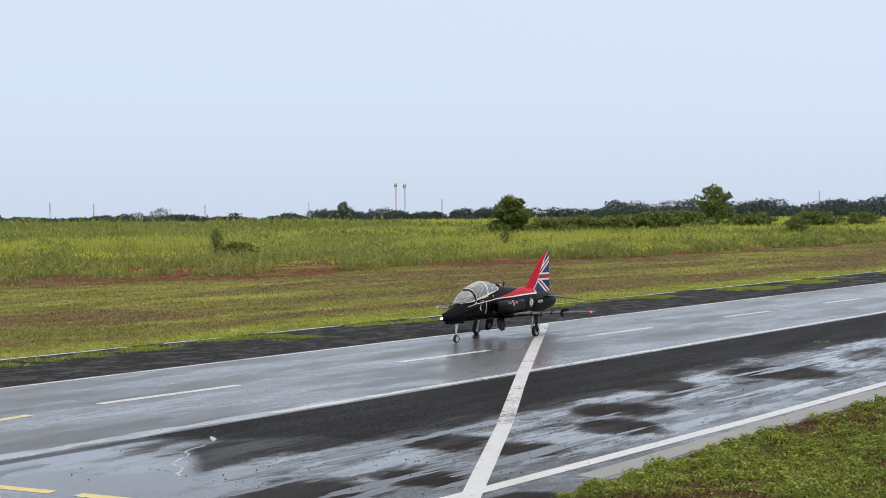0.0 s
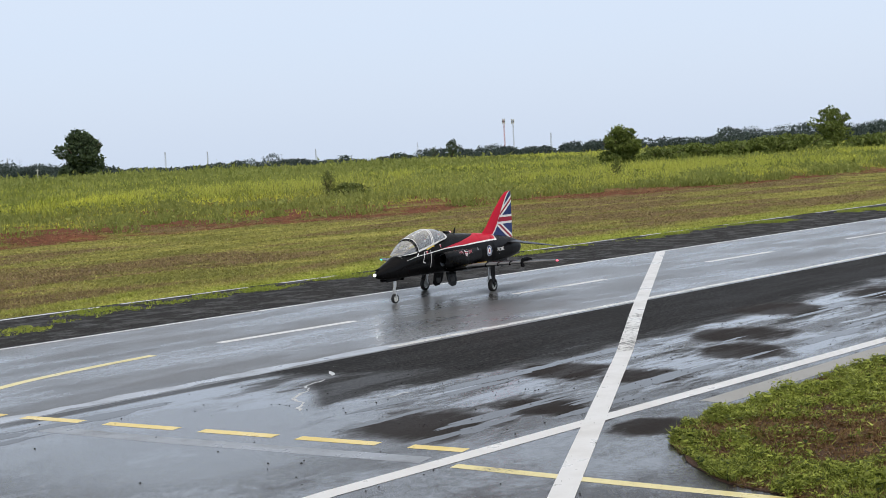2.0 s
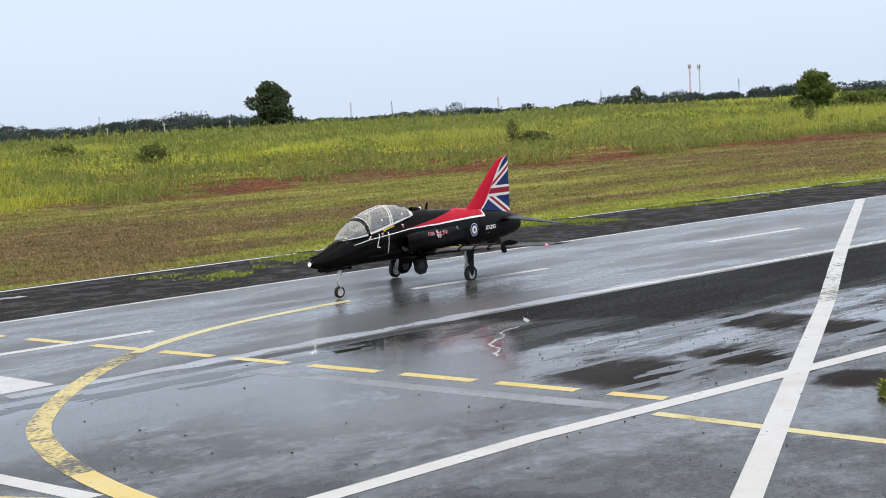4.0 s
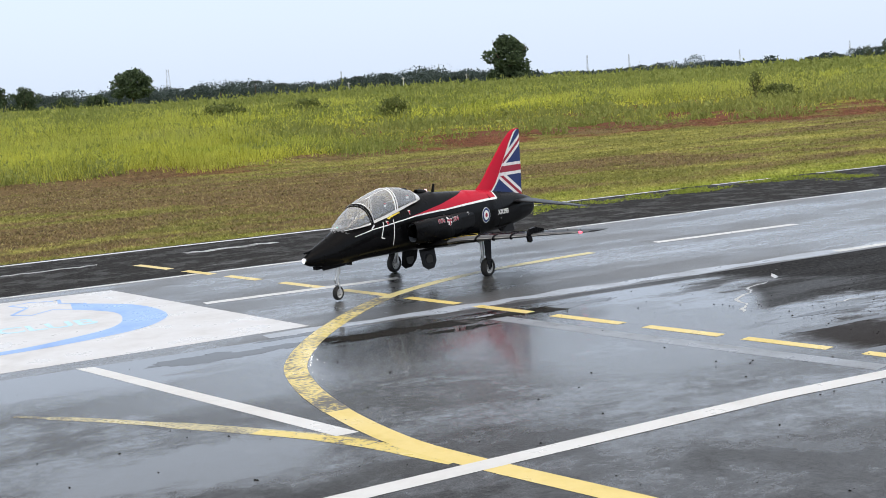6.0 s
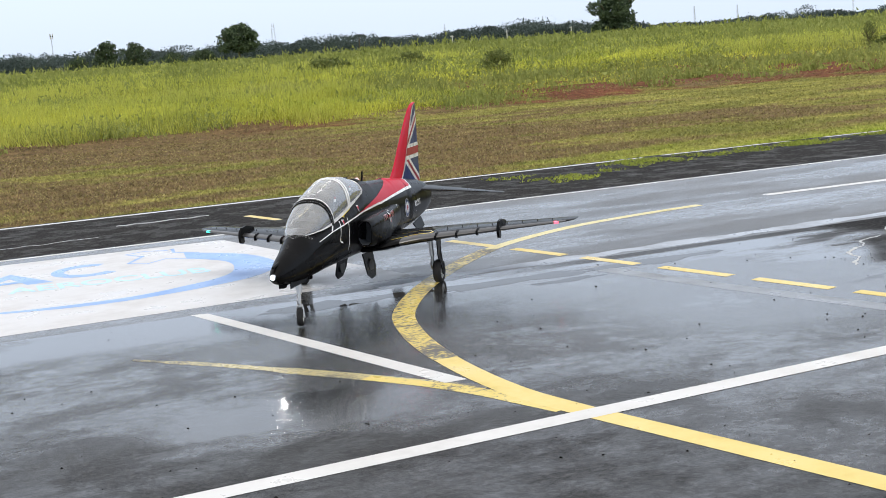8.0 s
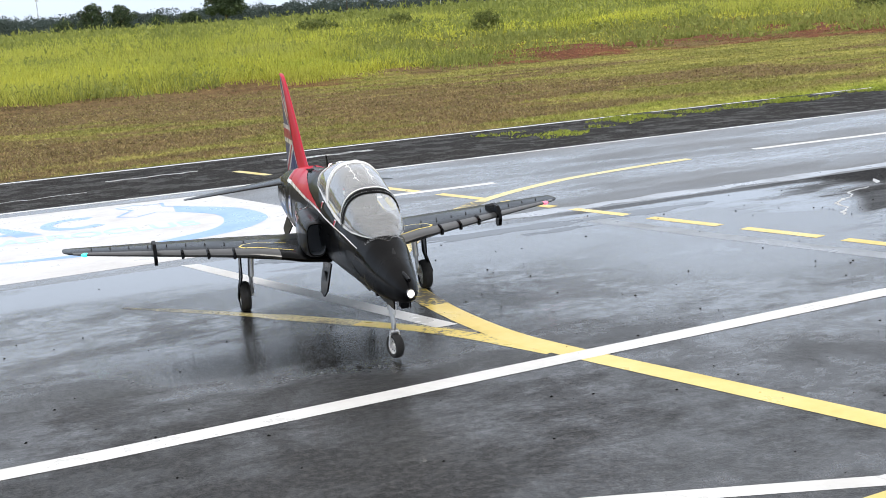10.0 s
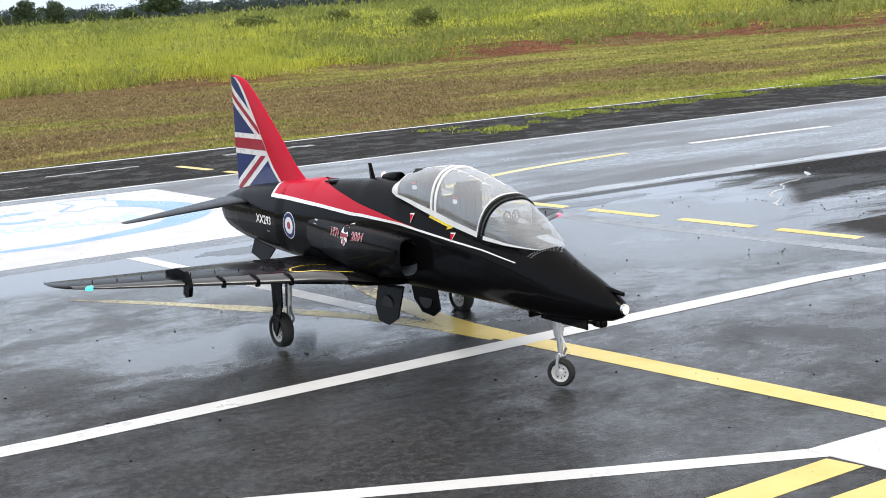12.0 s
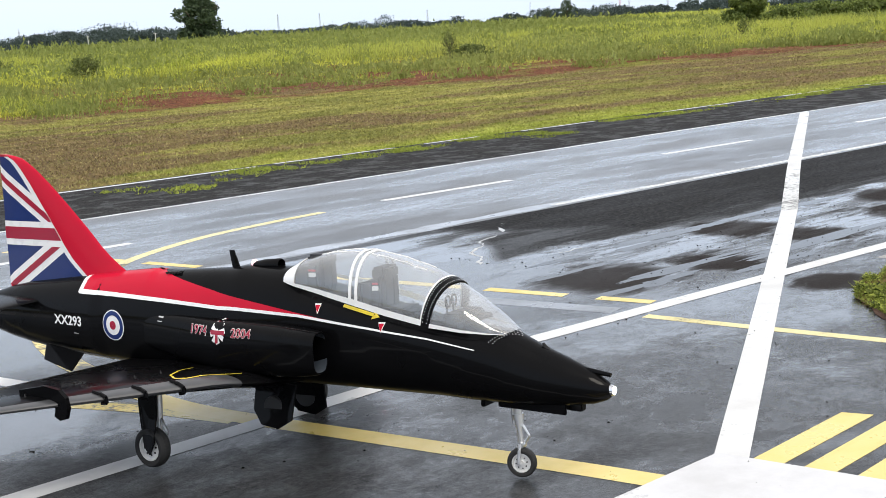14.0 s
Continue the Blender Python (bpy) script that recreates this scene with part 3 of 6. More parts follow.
band("crossing_line", [(12.0, 8.56), (11.0, 7.9)], 0.14, 0.008, M_WHITE_LINE, "white line running across the apron")
band("crossing_line", [(11.0, 7.9), (8.9, 6.5)], 0.14, 0.008, M_CRACKED, "worn and broken white line")
band("crossing_line", [(8.9, 6.5), (3.5, 3.05)], 0.135, 0.008, M_WHITE_LINE, "white line running across the apron")
band("corner_line", [(-3.0, 5.45), (1.17, 3.68), (2.72, 3.06)], 0.085, 0.004, M_WHITE_LINE, "white apron line")
slab("white_panel", [(2.66, 3.12), (3.55, 3.15), (3.70, 2.47), (3.35, 2.36), (3.11, 2.34), (2.87, 2.36)], -0.01, 0.0021, M_LOGO_WHITE)
tagged(bpy.data.objects["white_panel"], "solid white painted panel on the apron", "road marking", "", "structure")


def hatch(pts):
    ob = slab("hatch_stripe", pts, -0.01, 0.0014, M_YELLOW_LINE)
    tagged(ob, "yellow hatch stripe beside the white panel", "road marking", "hatch stripes", "structure")


for k in range(5):
    o = -0.20 * k
    hatch([(3.53 + 0.03 * k, 3.0 + o), (4.29, 3.07 + o), (4.34, 2.95 + o), (3.55 + 0.03 * k, 2.88 + o)])
for k in range(4):
    o = -0.235 * k
    hatch([(2.0, 2.96 + o), (2.66 + 0.05 * k, 3.02 + o), (2.71 + 0.05 * k, 2.90 + o), (2.1, 2.84 + o)])

arc = smooth_line([(6.8, 10.38), (6.0, 10.27), (5.16, 10.05), (4.2, 9.5), (3.33, 8.56), (2.78, 7.7), (2.57, 7.04), (2.48, 6.31), (2.49, 5.59), (2.59, 5.08), (2.82, 4.3), (3.05, 3.53), (3.17, 3.1)], 6)
band("guide_line", arc[:19], 0.11, 0.005, M_PALE_YELLOW, "faded yellow curved taxi guide line on the runway")
band("guide_line", arc[18:43], 0.145, 0.006, paint("patchy_yellow_paint", (0.66, 0.52, 0.13), 1.7, 30), "worn yellow curved taxi guide line")
band("guide_line", arc[42:], 0.135, 0.006, M_YELLOW_LINE, "yellow taxi guide line")
band("faint_guide_line", smooth_line([(1.0, 7.43), (1.25, 7.15), (1.47, 6.89), (1.88, 6.35), (2.4, 5.62)], 5), [0.04] * 4 + [0.07] * 9 + [0.11] * 8, 0.003, M_RUBBED, "rubbed-out yellow taxi line")
band("faint_guide_line", smooth_line([(1.99, 6.19), (2.27, 5.76), (2.42, 5.43), (2.55, 5.08)], 4), [0.09] * 4 + [0.11] * 5 + [0.12] * 4, 0.0046, paint("thin_yellow_paint", (0.66, 0.52, 0.13), 1.2, 34), "worn branch of the yellow taxi line")
slab("white_strip", [(1.56, 8.52), (1.67, 8.49), (2.40, 5.84), (2.28, 5.84)], -0.01, 0.0011, M_WHITE_LINE)
tagged(bpy.data.objects["white_strip"], "white painted strip on the apron", "road marking", "", "structure")
for v0, v1 in ((5.12, 5.48), (5.70, 6.27), (6.44, 7.02), (7.22, 7.83), (8.05, 8.6), (8.8, 9.38), (9.6, 10.2), (10.5, 11.08), (11.42, 11.95), (12.2, 12.7), (12.98, 13.65)):
    band("yellow_dash", [(5.50 - (v0 - 5.11) * 0.267, v0), (5.50 - (v1 - 5.11) * 0.267, v1)], 0.095, 0.0045, M_YELLOW_LINE, "yellow holding-line dash across the runway", group="holding-line dashes")
band("yellow_line", [(5.19, 4.92), (5.37, 4.0), (5.56, 3.1), (5.7, 2.4)], 0.085, 0.004, M_PALE_YELLOW, "pale yellow apron line")

# the white panel with the club's blue emblem
emblem = slab("emblem_panel", [(3.29, 8.80), (2.57, 11.98), (-3.4, 12.22), (-4.2, 8.58)], -0.01, 0.0010, M_LOGO_WHITE)
tagged(emblem, "white runway panel with a blue swoosh emblem and lettering", "road marking", "", "structure")


def flat_fill(name, outer, inner, z, mat, parent, label=""):
    bm = bmesh.new()
    a, b = [bm.verts.new((*p, z)) for p in outer], [bm.verts.new((*p, z)) for p in inner]
    for i in range(len(a) - 1):
        bm.faces.new((a[i], a[i + 1], b[i + 1], b[i]))
    for f in bm.faces:
        f.normal_update()
        if f.normal.z < 0:
            f.normal_flip()
    return part(name, bm, mat, parent, label)


flat_fill("swoosh", smooth_line([(2.10, 11.46), (2.52, 10.93), (2.63, 10.3), (2.47, 9.89), (2.09, 9.60), (1.23, 9.40), (0.4, 9.56), (-0.6, 10.0)], 6),
          smooth_line([(2.05, 11.10), (2.29, 10.67), (2.27, 10.25), (2.11, 9.92), (1.76, 9.70), (1.23, 9.53), (0.4, 9.62), (-0.6, 10.02)], 6), 0.0018, M_LOGO_BLUE, emblem, "blue painted swoosh")


def ring_part(cx, cy, rx, ry, a0, a1, w):
    pts = [(radians(a0 + (a1 - a0) * k / 20)) for k in range(21)]
    return [(cx + rx * math.cos(a), cy + ry * math.sin(a)) for a in pts], [(cx + rx * (1 - w) * math.cos(a), cy + ry * (1 - w) * math.sin(a)) for a in pts]


flat_fill("emblem_curve", *ring_part(1.22, 11.12, 0.30, 0.34, 55, 312, 0.36), 0.0018, M_LOGO_BLUE, emblem)
flat_fill("emblem_wedge", [(0.10, 10.75), (0.62, 11.42), (0.90, 10.75)], [(0.28, 10.75), (0.60, 11.16), (0.70, 10.75)], 0.0018, M_LOGO_BLUE, emblem)
flat_fill("emblem_bar", [(0.30, 10.88), (0.78, 10.88)], [(0.28, 10.98), (0.76, 10.98)], 0.0024, M_LOGO_BLUE, emblem)


def text_mesh(body, size, bold=0.0):
    """Triangulated outlines of a line of text, centred on the origin: vertices and faces in the plane."""
    cu = bpy.data.curves.new("lettering", "FONT")
    cu.body, cu.size, cu.align_x, cu.align_y, cu.offset = body, size, "CENTER", "CENTER", bold
    tmp = bpy.data.objects.new("lettering", cu)
    scene.collection.objects.link(tmp)
    me = tmp.to_mesh()
    vs, fs = [tuple(v.co) for v in me.vertices], [tuple(p.vertices) for p in me.polygons]
    tmp.to_mesh_clear()
    bpy.data.objects.remove(tmp)
    bpy.data.curves.remove(cu)
    return vs, fs


def drawn(name, body, size, place, mat, parent, label="", bold=0.0):
    vs, fs = text_mesh(body, size, bold)
    return from_arrays(name, [place(x, y) for x, y, _ in vs], fs, mat, parent, label)


drawn("lettering", "AEROCLUB", 0.34, lambda x, y: (1.31 + x * 0.90, 10.42 - 0.10 * x + y * 1.15, 0.0021), M_LOGO_CYAN, emblem, "light blue word AEROCLUB", 0.006)

# outline of a small aircraft in the emblem
sil = [(1.57, 11.21), (1.75, 11.53), (1.64, 11.77), (1.81, 11.85), (2.0, 11.73), (2.06, 11.79), (2.03, 11.55), (2.21, 11.37), (2.09, 11.04), (1.91, 11.24), (1.71, 11.07), (1.57, 11.21)]
band("outline", sil, 0.032, 0.0088, M_LOGO_BLUE).parent = emblem
for key in ("kind", "category"):
    del bpy.data.objects["outline"][key]


# ---- vegetation ----
rng = np.random.default_rng(7)
FIELD_AZ = (math.radians(2), math.radians(76))


def noise_at(xs, ys, sx, sy, seed):
    return np.array([noise.noise((x * sx, y * sy, seed)) for x, y in zip(xs, ys)])


def blades(xs, ys, zs, h, w, lean=0.35):
    """One bent triangle a blade."""
    n = len(xs)
    a = rng.uniform(0, 2 * np.pi, n)
    dx, dy = np.cos(a) * w / 2, np.sin(a) * w / 2
    b = rng.uniform(0, 2 * np.pi, n)
    l = rng.uniform(0.1, 1.0, n) * lean * h
    t = np.empty((n, 3, 3), np.float32)
    t[:, 0] = np.stack([xs - dx, ys - dy, zs], -1)
    t[:, 1] = np.stack([xs + dx, ys + dy, zs], -1)
    t[:, 2] = np.stack([xs + l * np.cos(b), ys + l * np.sin(b), zs + h], -1)
    return t


def spread(n, r0, r1, az=FIELD_AZ):
    """Places seen from the apron with even density over the view: radius and bearing from +y to the right."""
    r = np.exp(rng.uniform(np.log(r0), np.log(r1), n))
    a = rng.uniform(*az, n)
    return r * np.sin(a), r * np.cos(a), r


def heights(xs, ys):
    return np.array([ground_height(x, y) for x, y in zip(xs, ys)])


def leaves(xs, ys, zs, s, tall=1.5):
    """One small loose leaf a place, in any direction."""
    t = rng.normal(size=(len(xs), 3, 3)) * np.array((1, 1, tall)) * np.asarray(s)[:, None, None]
    return t + np.stack([xs, ys, zs], -1)[:, None, :]


# tall field grass behind the soil edge: leafy drifts of uneven height with stems standing out of them
xs, ys, rs = spread(860000, 29, 330)
edge = edge_line(xs) + 1.4 * noise_at(xs, ys, 0.11, 0.02, 4.0) + 1.2 * noise_at(xs, ys, 0.5, 0.1, 6.0)
keep = ys > edge
xs, ys, rs, edge = xs[keep], ys[keep], rs[keep], edge[keep]
deep = ys - edge
n1, n2, n3 = noise_at(xs, ys, 0.05, 0.12, 11.0), noise_at(xs, ys, 0.28, 0.45, 12.0), noise_at(xs, ys, 0.025, 0.07, 13.0)
n4 = noise_at(xs, ys, 0.9, 1.3, 14.0)
top = np.clip(0.40 + 0.34 * n1 + 0.42 * n2 + 0.25 * n3 + 0.28 * n4, 0.06, 1.2) * np.clip(0.3 + deep / 9.0 + 0.5 * np.clip((14 - xs) / 8, 0, 1), 0.3, 1.0)
dug = np.clip((xs - 13) / 4, 0, 1) * np.clip((48 - xs) / 8, 0, 1) * np.clip((22 - deep) / 8, 0, 1)
thin = rng.uniform(0, 1, len(xs)) < np.clip(0.45 + deep / 4.0 + 0.9 * n2, 0.02, 1) * (1 - 0.97 * dug * np.clip(0.75 + 2.4 * n2 + 1.2 * n4, 0.25, 1))
top *= 1 - 0.68 * dug
drab = n2 * 0.9 + n1 * 0.8 + 0.25 * n4 + 0.1 * rng.normal(size=len(xs)) + 0.22 + 0.35 * dug - np.clip(deep / 10.0, 0, 0.75) - 0.5 * np.clip((12 - xs) / 6, 0, 1) > 0.14
pale = ~drab & (n3 + 0.6 * n1 + 0.3 * n4 + 0.2 * rng.normal(size=len(xs)) > 0.16)
stem = rng.uniform(0, 1, len(xs)) < 0.66
zz = heights(xs, ys) - 0.02
for nm, m, mat, lab, k in (("tall_grass", thin & ~drab & ~pale, M_TALL, "tall yellow-green field grass", 1.0), ("pale_grass", thin & pale, M_PALE, "pale olive seeding grass in drifts", 1.15),
                           ("field_weeds", thin & drab, M_DRAB, "drab green weeds at the field's edge", 1.1)):
    a, b = m & stem, m & ~stem
    low = leaves(xs[b], ys[b], zz[b] + top[b] * k * rng.uniform(0.1, 1.0, b.sum()) ** 0.6, 0.00062 * rs[b])
    ob = tri_cloud(nm, np.concatenate([blades(xs[a], ys[a], zz[a], top[a] * k * rng.uniform(0.7, 1.35, a.sum()), 0.0009 * rs[a], 0.8), low]), mat)
    tagged(ob, lab, "grass", "", "stuff")

# taller clumps of weed along the edge
px, py, ph = [], [], []
for k in range(1150):
    x = -8 + 128 * rng.uniform()
    out = 12 * rng.uniform() ** 2.0 if k < 330 else 8 + 95 * rng.uniform() ** 1.2
    y = float(edge_line(x)) + 1.2 * noise.noise((x * 0.11, 0.7, 4.0)) + out
    r, h = rng.uniform(0.25, 1.0) * (1 + out / 22), rng.uniform(0.35, 1.0) * (0.8 + out / 70)
    n = int(70 + 110 * r)
    a, q = rng.uniform(0, 2 * np.pi, n), r * np.sqrt(rng.uniform(0, 1, n))
    px.append(x + 1.7 * q * np.cos(a)); py.append(y + q * np.sin(a)); ph.append(h * rng.uniform(0.4, 1.1, n) * (1 - 0.5 * q / r))
px, py, ph = np.concatenate(px), np.concatenate(py), np.concatenate(ph)
pr, pz = np.hypot(px, py), heights(px, py) - 0.02
leaf = rng.uniform(0, 1, len(px)) < 0.6
ob = tri_cloud("weed_clumps", np.concatenate([blades(px[~leaf], py[~leaf], pz[~leaf], ph[~leaf], 0.0011 * pr[~leaf], 0.8),
                                              leaves(px[leaf], py[leaf], pz[leaf] + ph[leaf] * rng.uniform(0.3, 1.0, leaf.sum()), 0.0010 * pr[leaf])]), M_DRAB)
tagged(ob, "dark bushy weed clumps along the soil edge", "weeds", "", "stuff")

# short mown turf between the shoulder and the soil edge
xs, ys, rs = spread(380000, 15.5, 110)
keep = (ys > 15.16 + 0.12 * noise_at(xs, ys, 0.6, 0.2, 2.0)) & (ys < edge_line(xs) + 0.6)
xs, ys, rs = xs[keep], ys[keep], rs[keep]
zz = heights(xs, ys)
hh = 0.030 * rng.uniform(0.3, 1.3, len(xs))
ob = tri_cloud("mown_turf", blades(xs, ys, np.maximum(zz, -0.02), hh, 0.0012 * rs, 1.6), M_TURF)
tagged(ob, "short mown turf, olive green with brown drifts", "grass", "", "stuff")

for a, b, y, w in ((1.9, 2.9, 14.05, 0.08), (3.9, 5.0, 14.2, 0.14), (0.2, 1.6, 13.2, 0.04), (-2.5, -0.6, 13.9, 0.08)):
    band("worn_smear", wobble((a, y), (b, y + 0.05), 10, 0.12, a), w, 0.004, M_SMEAR, "scuffed remains of white paint on the shoulder")

# tufts that creep over the far shoulder, and a few on the dark strip
xs = np.concatenate([rng.uniform(6.0, 42, 150000), rng.uniform(14, 34, 40000)])
ys = np.concatenate([rng.uniform(13.2, 15.4, 150000), rng.uniform(6.7, 7.7, 40000)])
far_side = ys > 10
n1 = noise_at(xs, ys, 0.5, 0.9, 31.0) + 0.5 * noise_at(xs, ys, 2.0, 2.4, 32.0) + np.where(far_side, 0.10 - 0.55 * np.abs(ys - 14.55) - 0.25 * (np.abs(ys - 15.03) < 0.09), -0.30 - 0.5 * np.abs(ys - 7.2) + np.clip((xs - 14) / 40, 0, 0.25))
m = (n1 > 0.08) & (rng.uniform(0, 1, len(xs)) < np.clip(2.2 * n1, 0.08, 0.9))
ob = tri_cloud("creeping_turf", blades(xs[m], ys[m], np.zeros(m.sum()), rng.uniform(0.006, 0.034, m.sum()), np.full(m.sum(), 0.02), 1.6), M_EDGE)
tagged(ob, "green tufts creeping over the asphalt", "grass", "", "stuff")

# verge inside the boundary line
verge_line = smooth_line([(6.66, 4.46), (6.25, 4.2), (5.85, 3.75), (5.62, 3.3), (5.66, 2.8), (6.1, 2.0), (7.0, 1.0), (8.0, -3.0)], 6)
verge_line = [(x + 0.05 * noise.noise((x * 3, y * 3, 1.0)), y + 0.05 * noise.noise((x * 3, y * 3, 5.0))) for x, y in verge_line]
m, nt, b = material("verge_soil")
nt.links.new(mix(nt, noise_tex(nt, 5, 6, 0.7), (0.03, 0.016, 0.010), (0.12, 0.058, 0.032)), b.inputs["Base Color"])
b.inputs["Roughness"].default_value = 0.95
bump(nt, b, noise_tex(nt, 25, 6, 0.7), 1.0, 0.03)
verge = slab("verge", [*verge_line, (60, -3.0), (60, 4.4), (12, 4.45), (9, 4.52)], -0.05, 0.005, m)
tagged(verge, "brown soil verge with clumps of turf", "ground", "", "structure")


def inside_verge(x, y):
    k = np.interp(-y, [-p[1] for p in verge_line], [p[0] for p in verge_line])
    return (y < 4.48) & (x > k)


xs, ys = 5.5 + 11 * rng.uniform(0, 1, 620000) ** 1.3, rng.uniform(1.6, 4.56, 620000)
near_edge = np.minimum(np.clip((4.5 - ys) / 0.7, 0, 1), np.clip((xs - 5.8) / 0.9, 0, 1))
n0, n1 = noise_at(xs, ys, 0.8, 1.0, 40.0), noise_at(xs, ys, 3.2, 3.2, 41.0) + 0.8 * noise_at(xs, ys, 9.0, 9.0, 42.0)
ok = inside_verge(xs - 0.05 * noise_at(xs, ys, 5.0, 5.0, 43.0), ys - 0.08 * noise_at(xs, ys, 4.0, 4.0, 44.0)) & (rng.uniform(0, 1, len(xs)) < np.clip(0.85 + 1.2 * n1 + n0, 0.25, 1))
xs, ys, n0, n1 = xs[ok], ys[ok], n0[ok], n1[ok]
br = rng.uniform(0, 1, len(xs)) < np.clip(0.20 + 0.3 * near_edge[ok] - 0.7 * n1 - 1.5 * n0, 0.03, 0.95)
zs = 0.006 + np.clip(0.026 + 0.075 * n1, 0.002, 0.08) * rng.uniform(0, 1, len(xs)) ** 0.7 * np.where(br, 0.3, 1.0)
up = rng.uniform(0, 1, len(xs)) < 0.3
for nm, m, mat, lab in (("verge_grass", ~br, M_VERGE, "low green clover and grass on the verge"), ("verge_straw", br, M_STRAW, "dry brown grass on the verge")):
    a, b = m & up, m & ~up
    ob = tri_cloud(nm, np.concatenate([blades(xs[a], ys[a], np.full(a.sum(), 0.01), zs[a] + 0.012, rng.uniform(0.004, 0.009, a.sum()), 1.5),
                                       leaves(xs[b], ys[b], zs[b], rng.uniform(0.006, 0.0145, b.sum()), 0.5)]), mat)
    tagged(ob, lab, "grass", "", "stuff")


def crown(c, r, n, size):
    """Leaf clumps near the surface of a lumpy crown: an array of triangles."""
    d = rng.normal(size=(n, 3))
    d /= np.linalg.norm(d, axis=1)[:, None]
    lump = np.array([1 + 0.45 * noise.noise((x * 1.9 + c[0], y * 1.9 + c[1], z * 1.9)) for x, y, z in d])
    p = d * (lump * rng.uniform(0.45, 1.0, n) ** 0.5)[:, None] * np.array(r) + np.array(c)
    t = p[:, None, :] + rng.normal(size=(n, 3, 3)) * size
    return t


def direction(az, dist):
    a = radians(az)
    return -math.sin(a) * dist, math.cos(a) * dist


def tree(az, dist, height, width, name="tree", label="broad dark green tree standing in the field", mat=None, n=2600, trunk=0.25, base=0.5):
    x, y = direction(az, dist)
    root = tagged(new(name), label, "tree" if name == "tree" else "bush")
    root.location = (x, y, base)
    bm = bmesh.new()
    tube(bm, (0, 0, -1), (0, 0, height * 0.55), height * 0.035, height * 0.02, 8)
    for k in range(6):
        a = k * 1.05 + 0.3
        tube(bm, (0, 0, height * (0.25 + 0.04 * k)), (math.cos(a) * width * 0.33, math.sin(a) * width * 0.33, height * (0.55 + 0.05 * k)), height * 0.015, height * 0.006, 6)
    part("trunk", bm, M_BARK, root)
    tris = []
    for k in range(30):
        a, up = k * 2.4 + az, (k + 0.5) / 30
        dome = math.sqrt(max(0.06, 1 - ((up - 0.36) / 0.68) ** 2)) if name == "tree" else 1.05 - 0.55 * up ** 2
        q, size = dome * (0.10 + 0.30 * ((k * 7) % 15) / 15), 0.085 + 0.075 * ((k * 4) % 7) / 7
        tris.append(crown((math.cos(a) * width * q, math.sin(a) * width * q, height * (trunk + 0.10 + (0.82 - trunk) * up)), (width * size, width * size, height * size * 0.85), n // 24, width * 0.021))
    tri_cloud("crown", np.concatenate(tris), mat or M_LEAF, root)
    return root


tree(-30.09, 190, 8.6, 8.4, n=8500, trunk=0.06, base=0)
tree(-46.03, 330, 6.6, 5.0, n=3000, trunk=0.1)
tree(-45.2, 390, 5.6, 3.6, n=1500)
tree(-13.7, 330, 9.8, 13.5, label="wide spreading tree at the field's end", n=5000, base=1)
tree(-8.1, 300, 7.6, 8.5, n=3600, trunk=0.06)
tree(-9.3, 306, 7.2, 7.5, n=3600, trunk=0.06)
tree(-6.9, 300, 4.4, 7.0, n=2400, trunk=0.05)
tree(-10.9, 330, 4.6, 8.0, n=2400, trunk=0.05)
tree(-12.2, 340, 4.8, 9.0, n=2400, trunk=0.05)
tree(-62.4, 150, 4.9, 5.4, n=3600, trunk=0.05, mat=M_BUSH)
tree(-53.5, 95, 3.3, 4.0, "bush", "dense dark bush in the tall grass", M_BUSH, 7000, -0.06, 0.2)
for az, dist, h, w in ((-55.2, 105, 2.6, 5), (-56.5, 110, 2.8, 6.5), (-58.0, 115, 2.8, 6.5), (-59.6, 120, 3.2, 7), (-61, 122, 3.4, 7), (-64, 140, 3.0, 7), (-50.5, 140, 2.0, 5), (-66.5, 150, 3.2, 8), (-68.5, 150, 3.0, 6),
                       (-53.3, 67, 1.3, 0.9), (-65.8, 104, 2.4, 2.6), (-40.6, 62, 1.5, 1.0), (-41.5, 58, 0.9, 2.4), (-24.9, 60, 1.4, 2.2), (-17.5, 75, 1.5, 4.0), (-21, 80, 1.5, 3.5)):
    k = 0.72 if dist > 90 else 1.0
    tree(az, dist, h * k, w, "bush", "rounded green shrub in the tall grass", M_BUSH if dist > 90 else M_SHRUB, 2200, 0.0, 0.0)

# far woods, all round the horizon
tris = []
for k in range(900):
    az = 2.0 - 78 * rng.uniform() if k < 520 else (4.0 - 34 * rng.uniform() if k < 720 else rng.uniform(0, 360))
    dist = rng.uniform(430, 700)
    lift = 0.62 + 0.55 * noise.noise((az * 0.16, 0.0, 2.0)) + (0.30 if -27 < az < -2 or az < -58 else -0.06)
    h = (3.6 + 5.0 * rng.uniform()) * max(0.35, lift) * dist / 520
    x, y = direction(az, dist)
    w = h * rng.uniform(0.45, 0.8) + 1.0
    tris.append(crown((x, y, 1.4 + h * 0.58), (w, w, h * 0.46), 520, 0.30))
    tris.append(crown((x + rng.uniform(-8, 8), y, 1.6 + h * 0.2), (w * 1.9, w, h * 0.3), 300, 0.40))
far = tri_cloud("far_woods", np.concatenate(tris), M_HAZED_LEAF)
tagged(far, "dark green line of far trees on the horizon", "trees", "", "stuff")


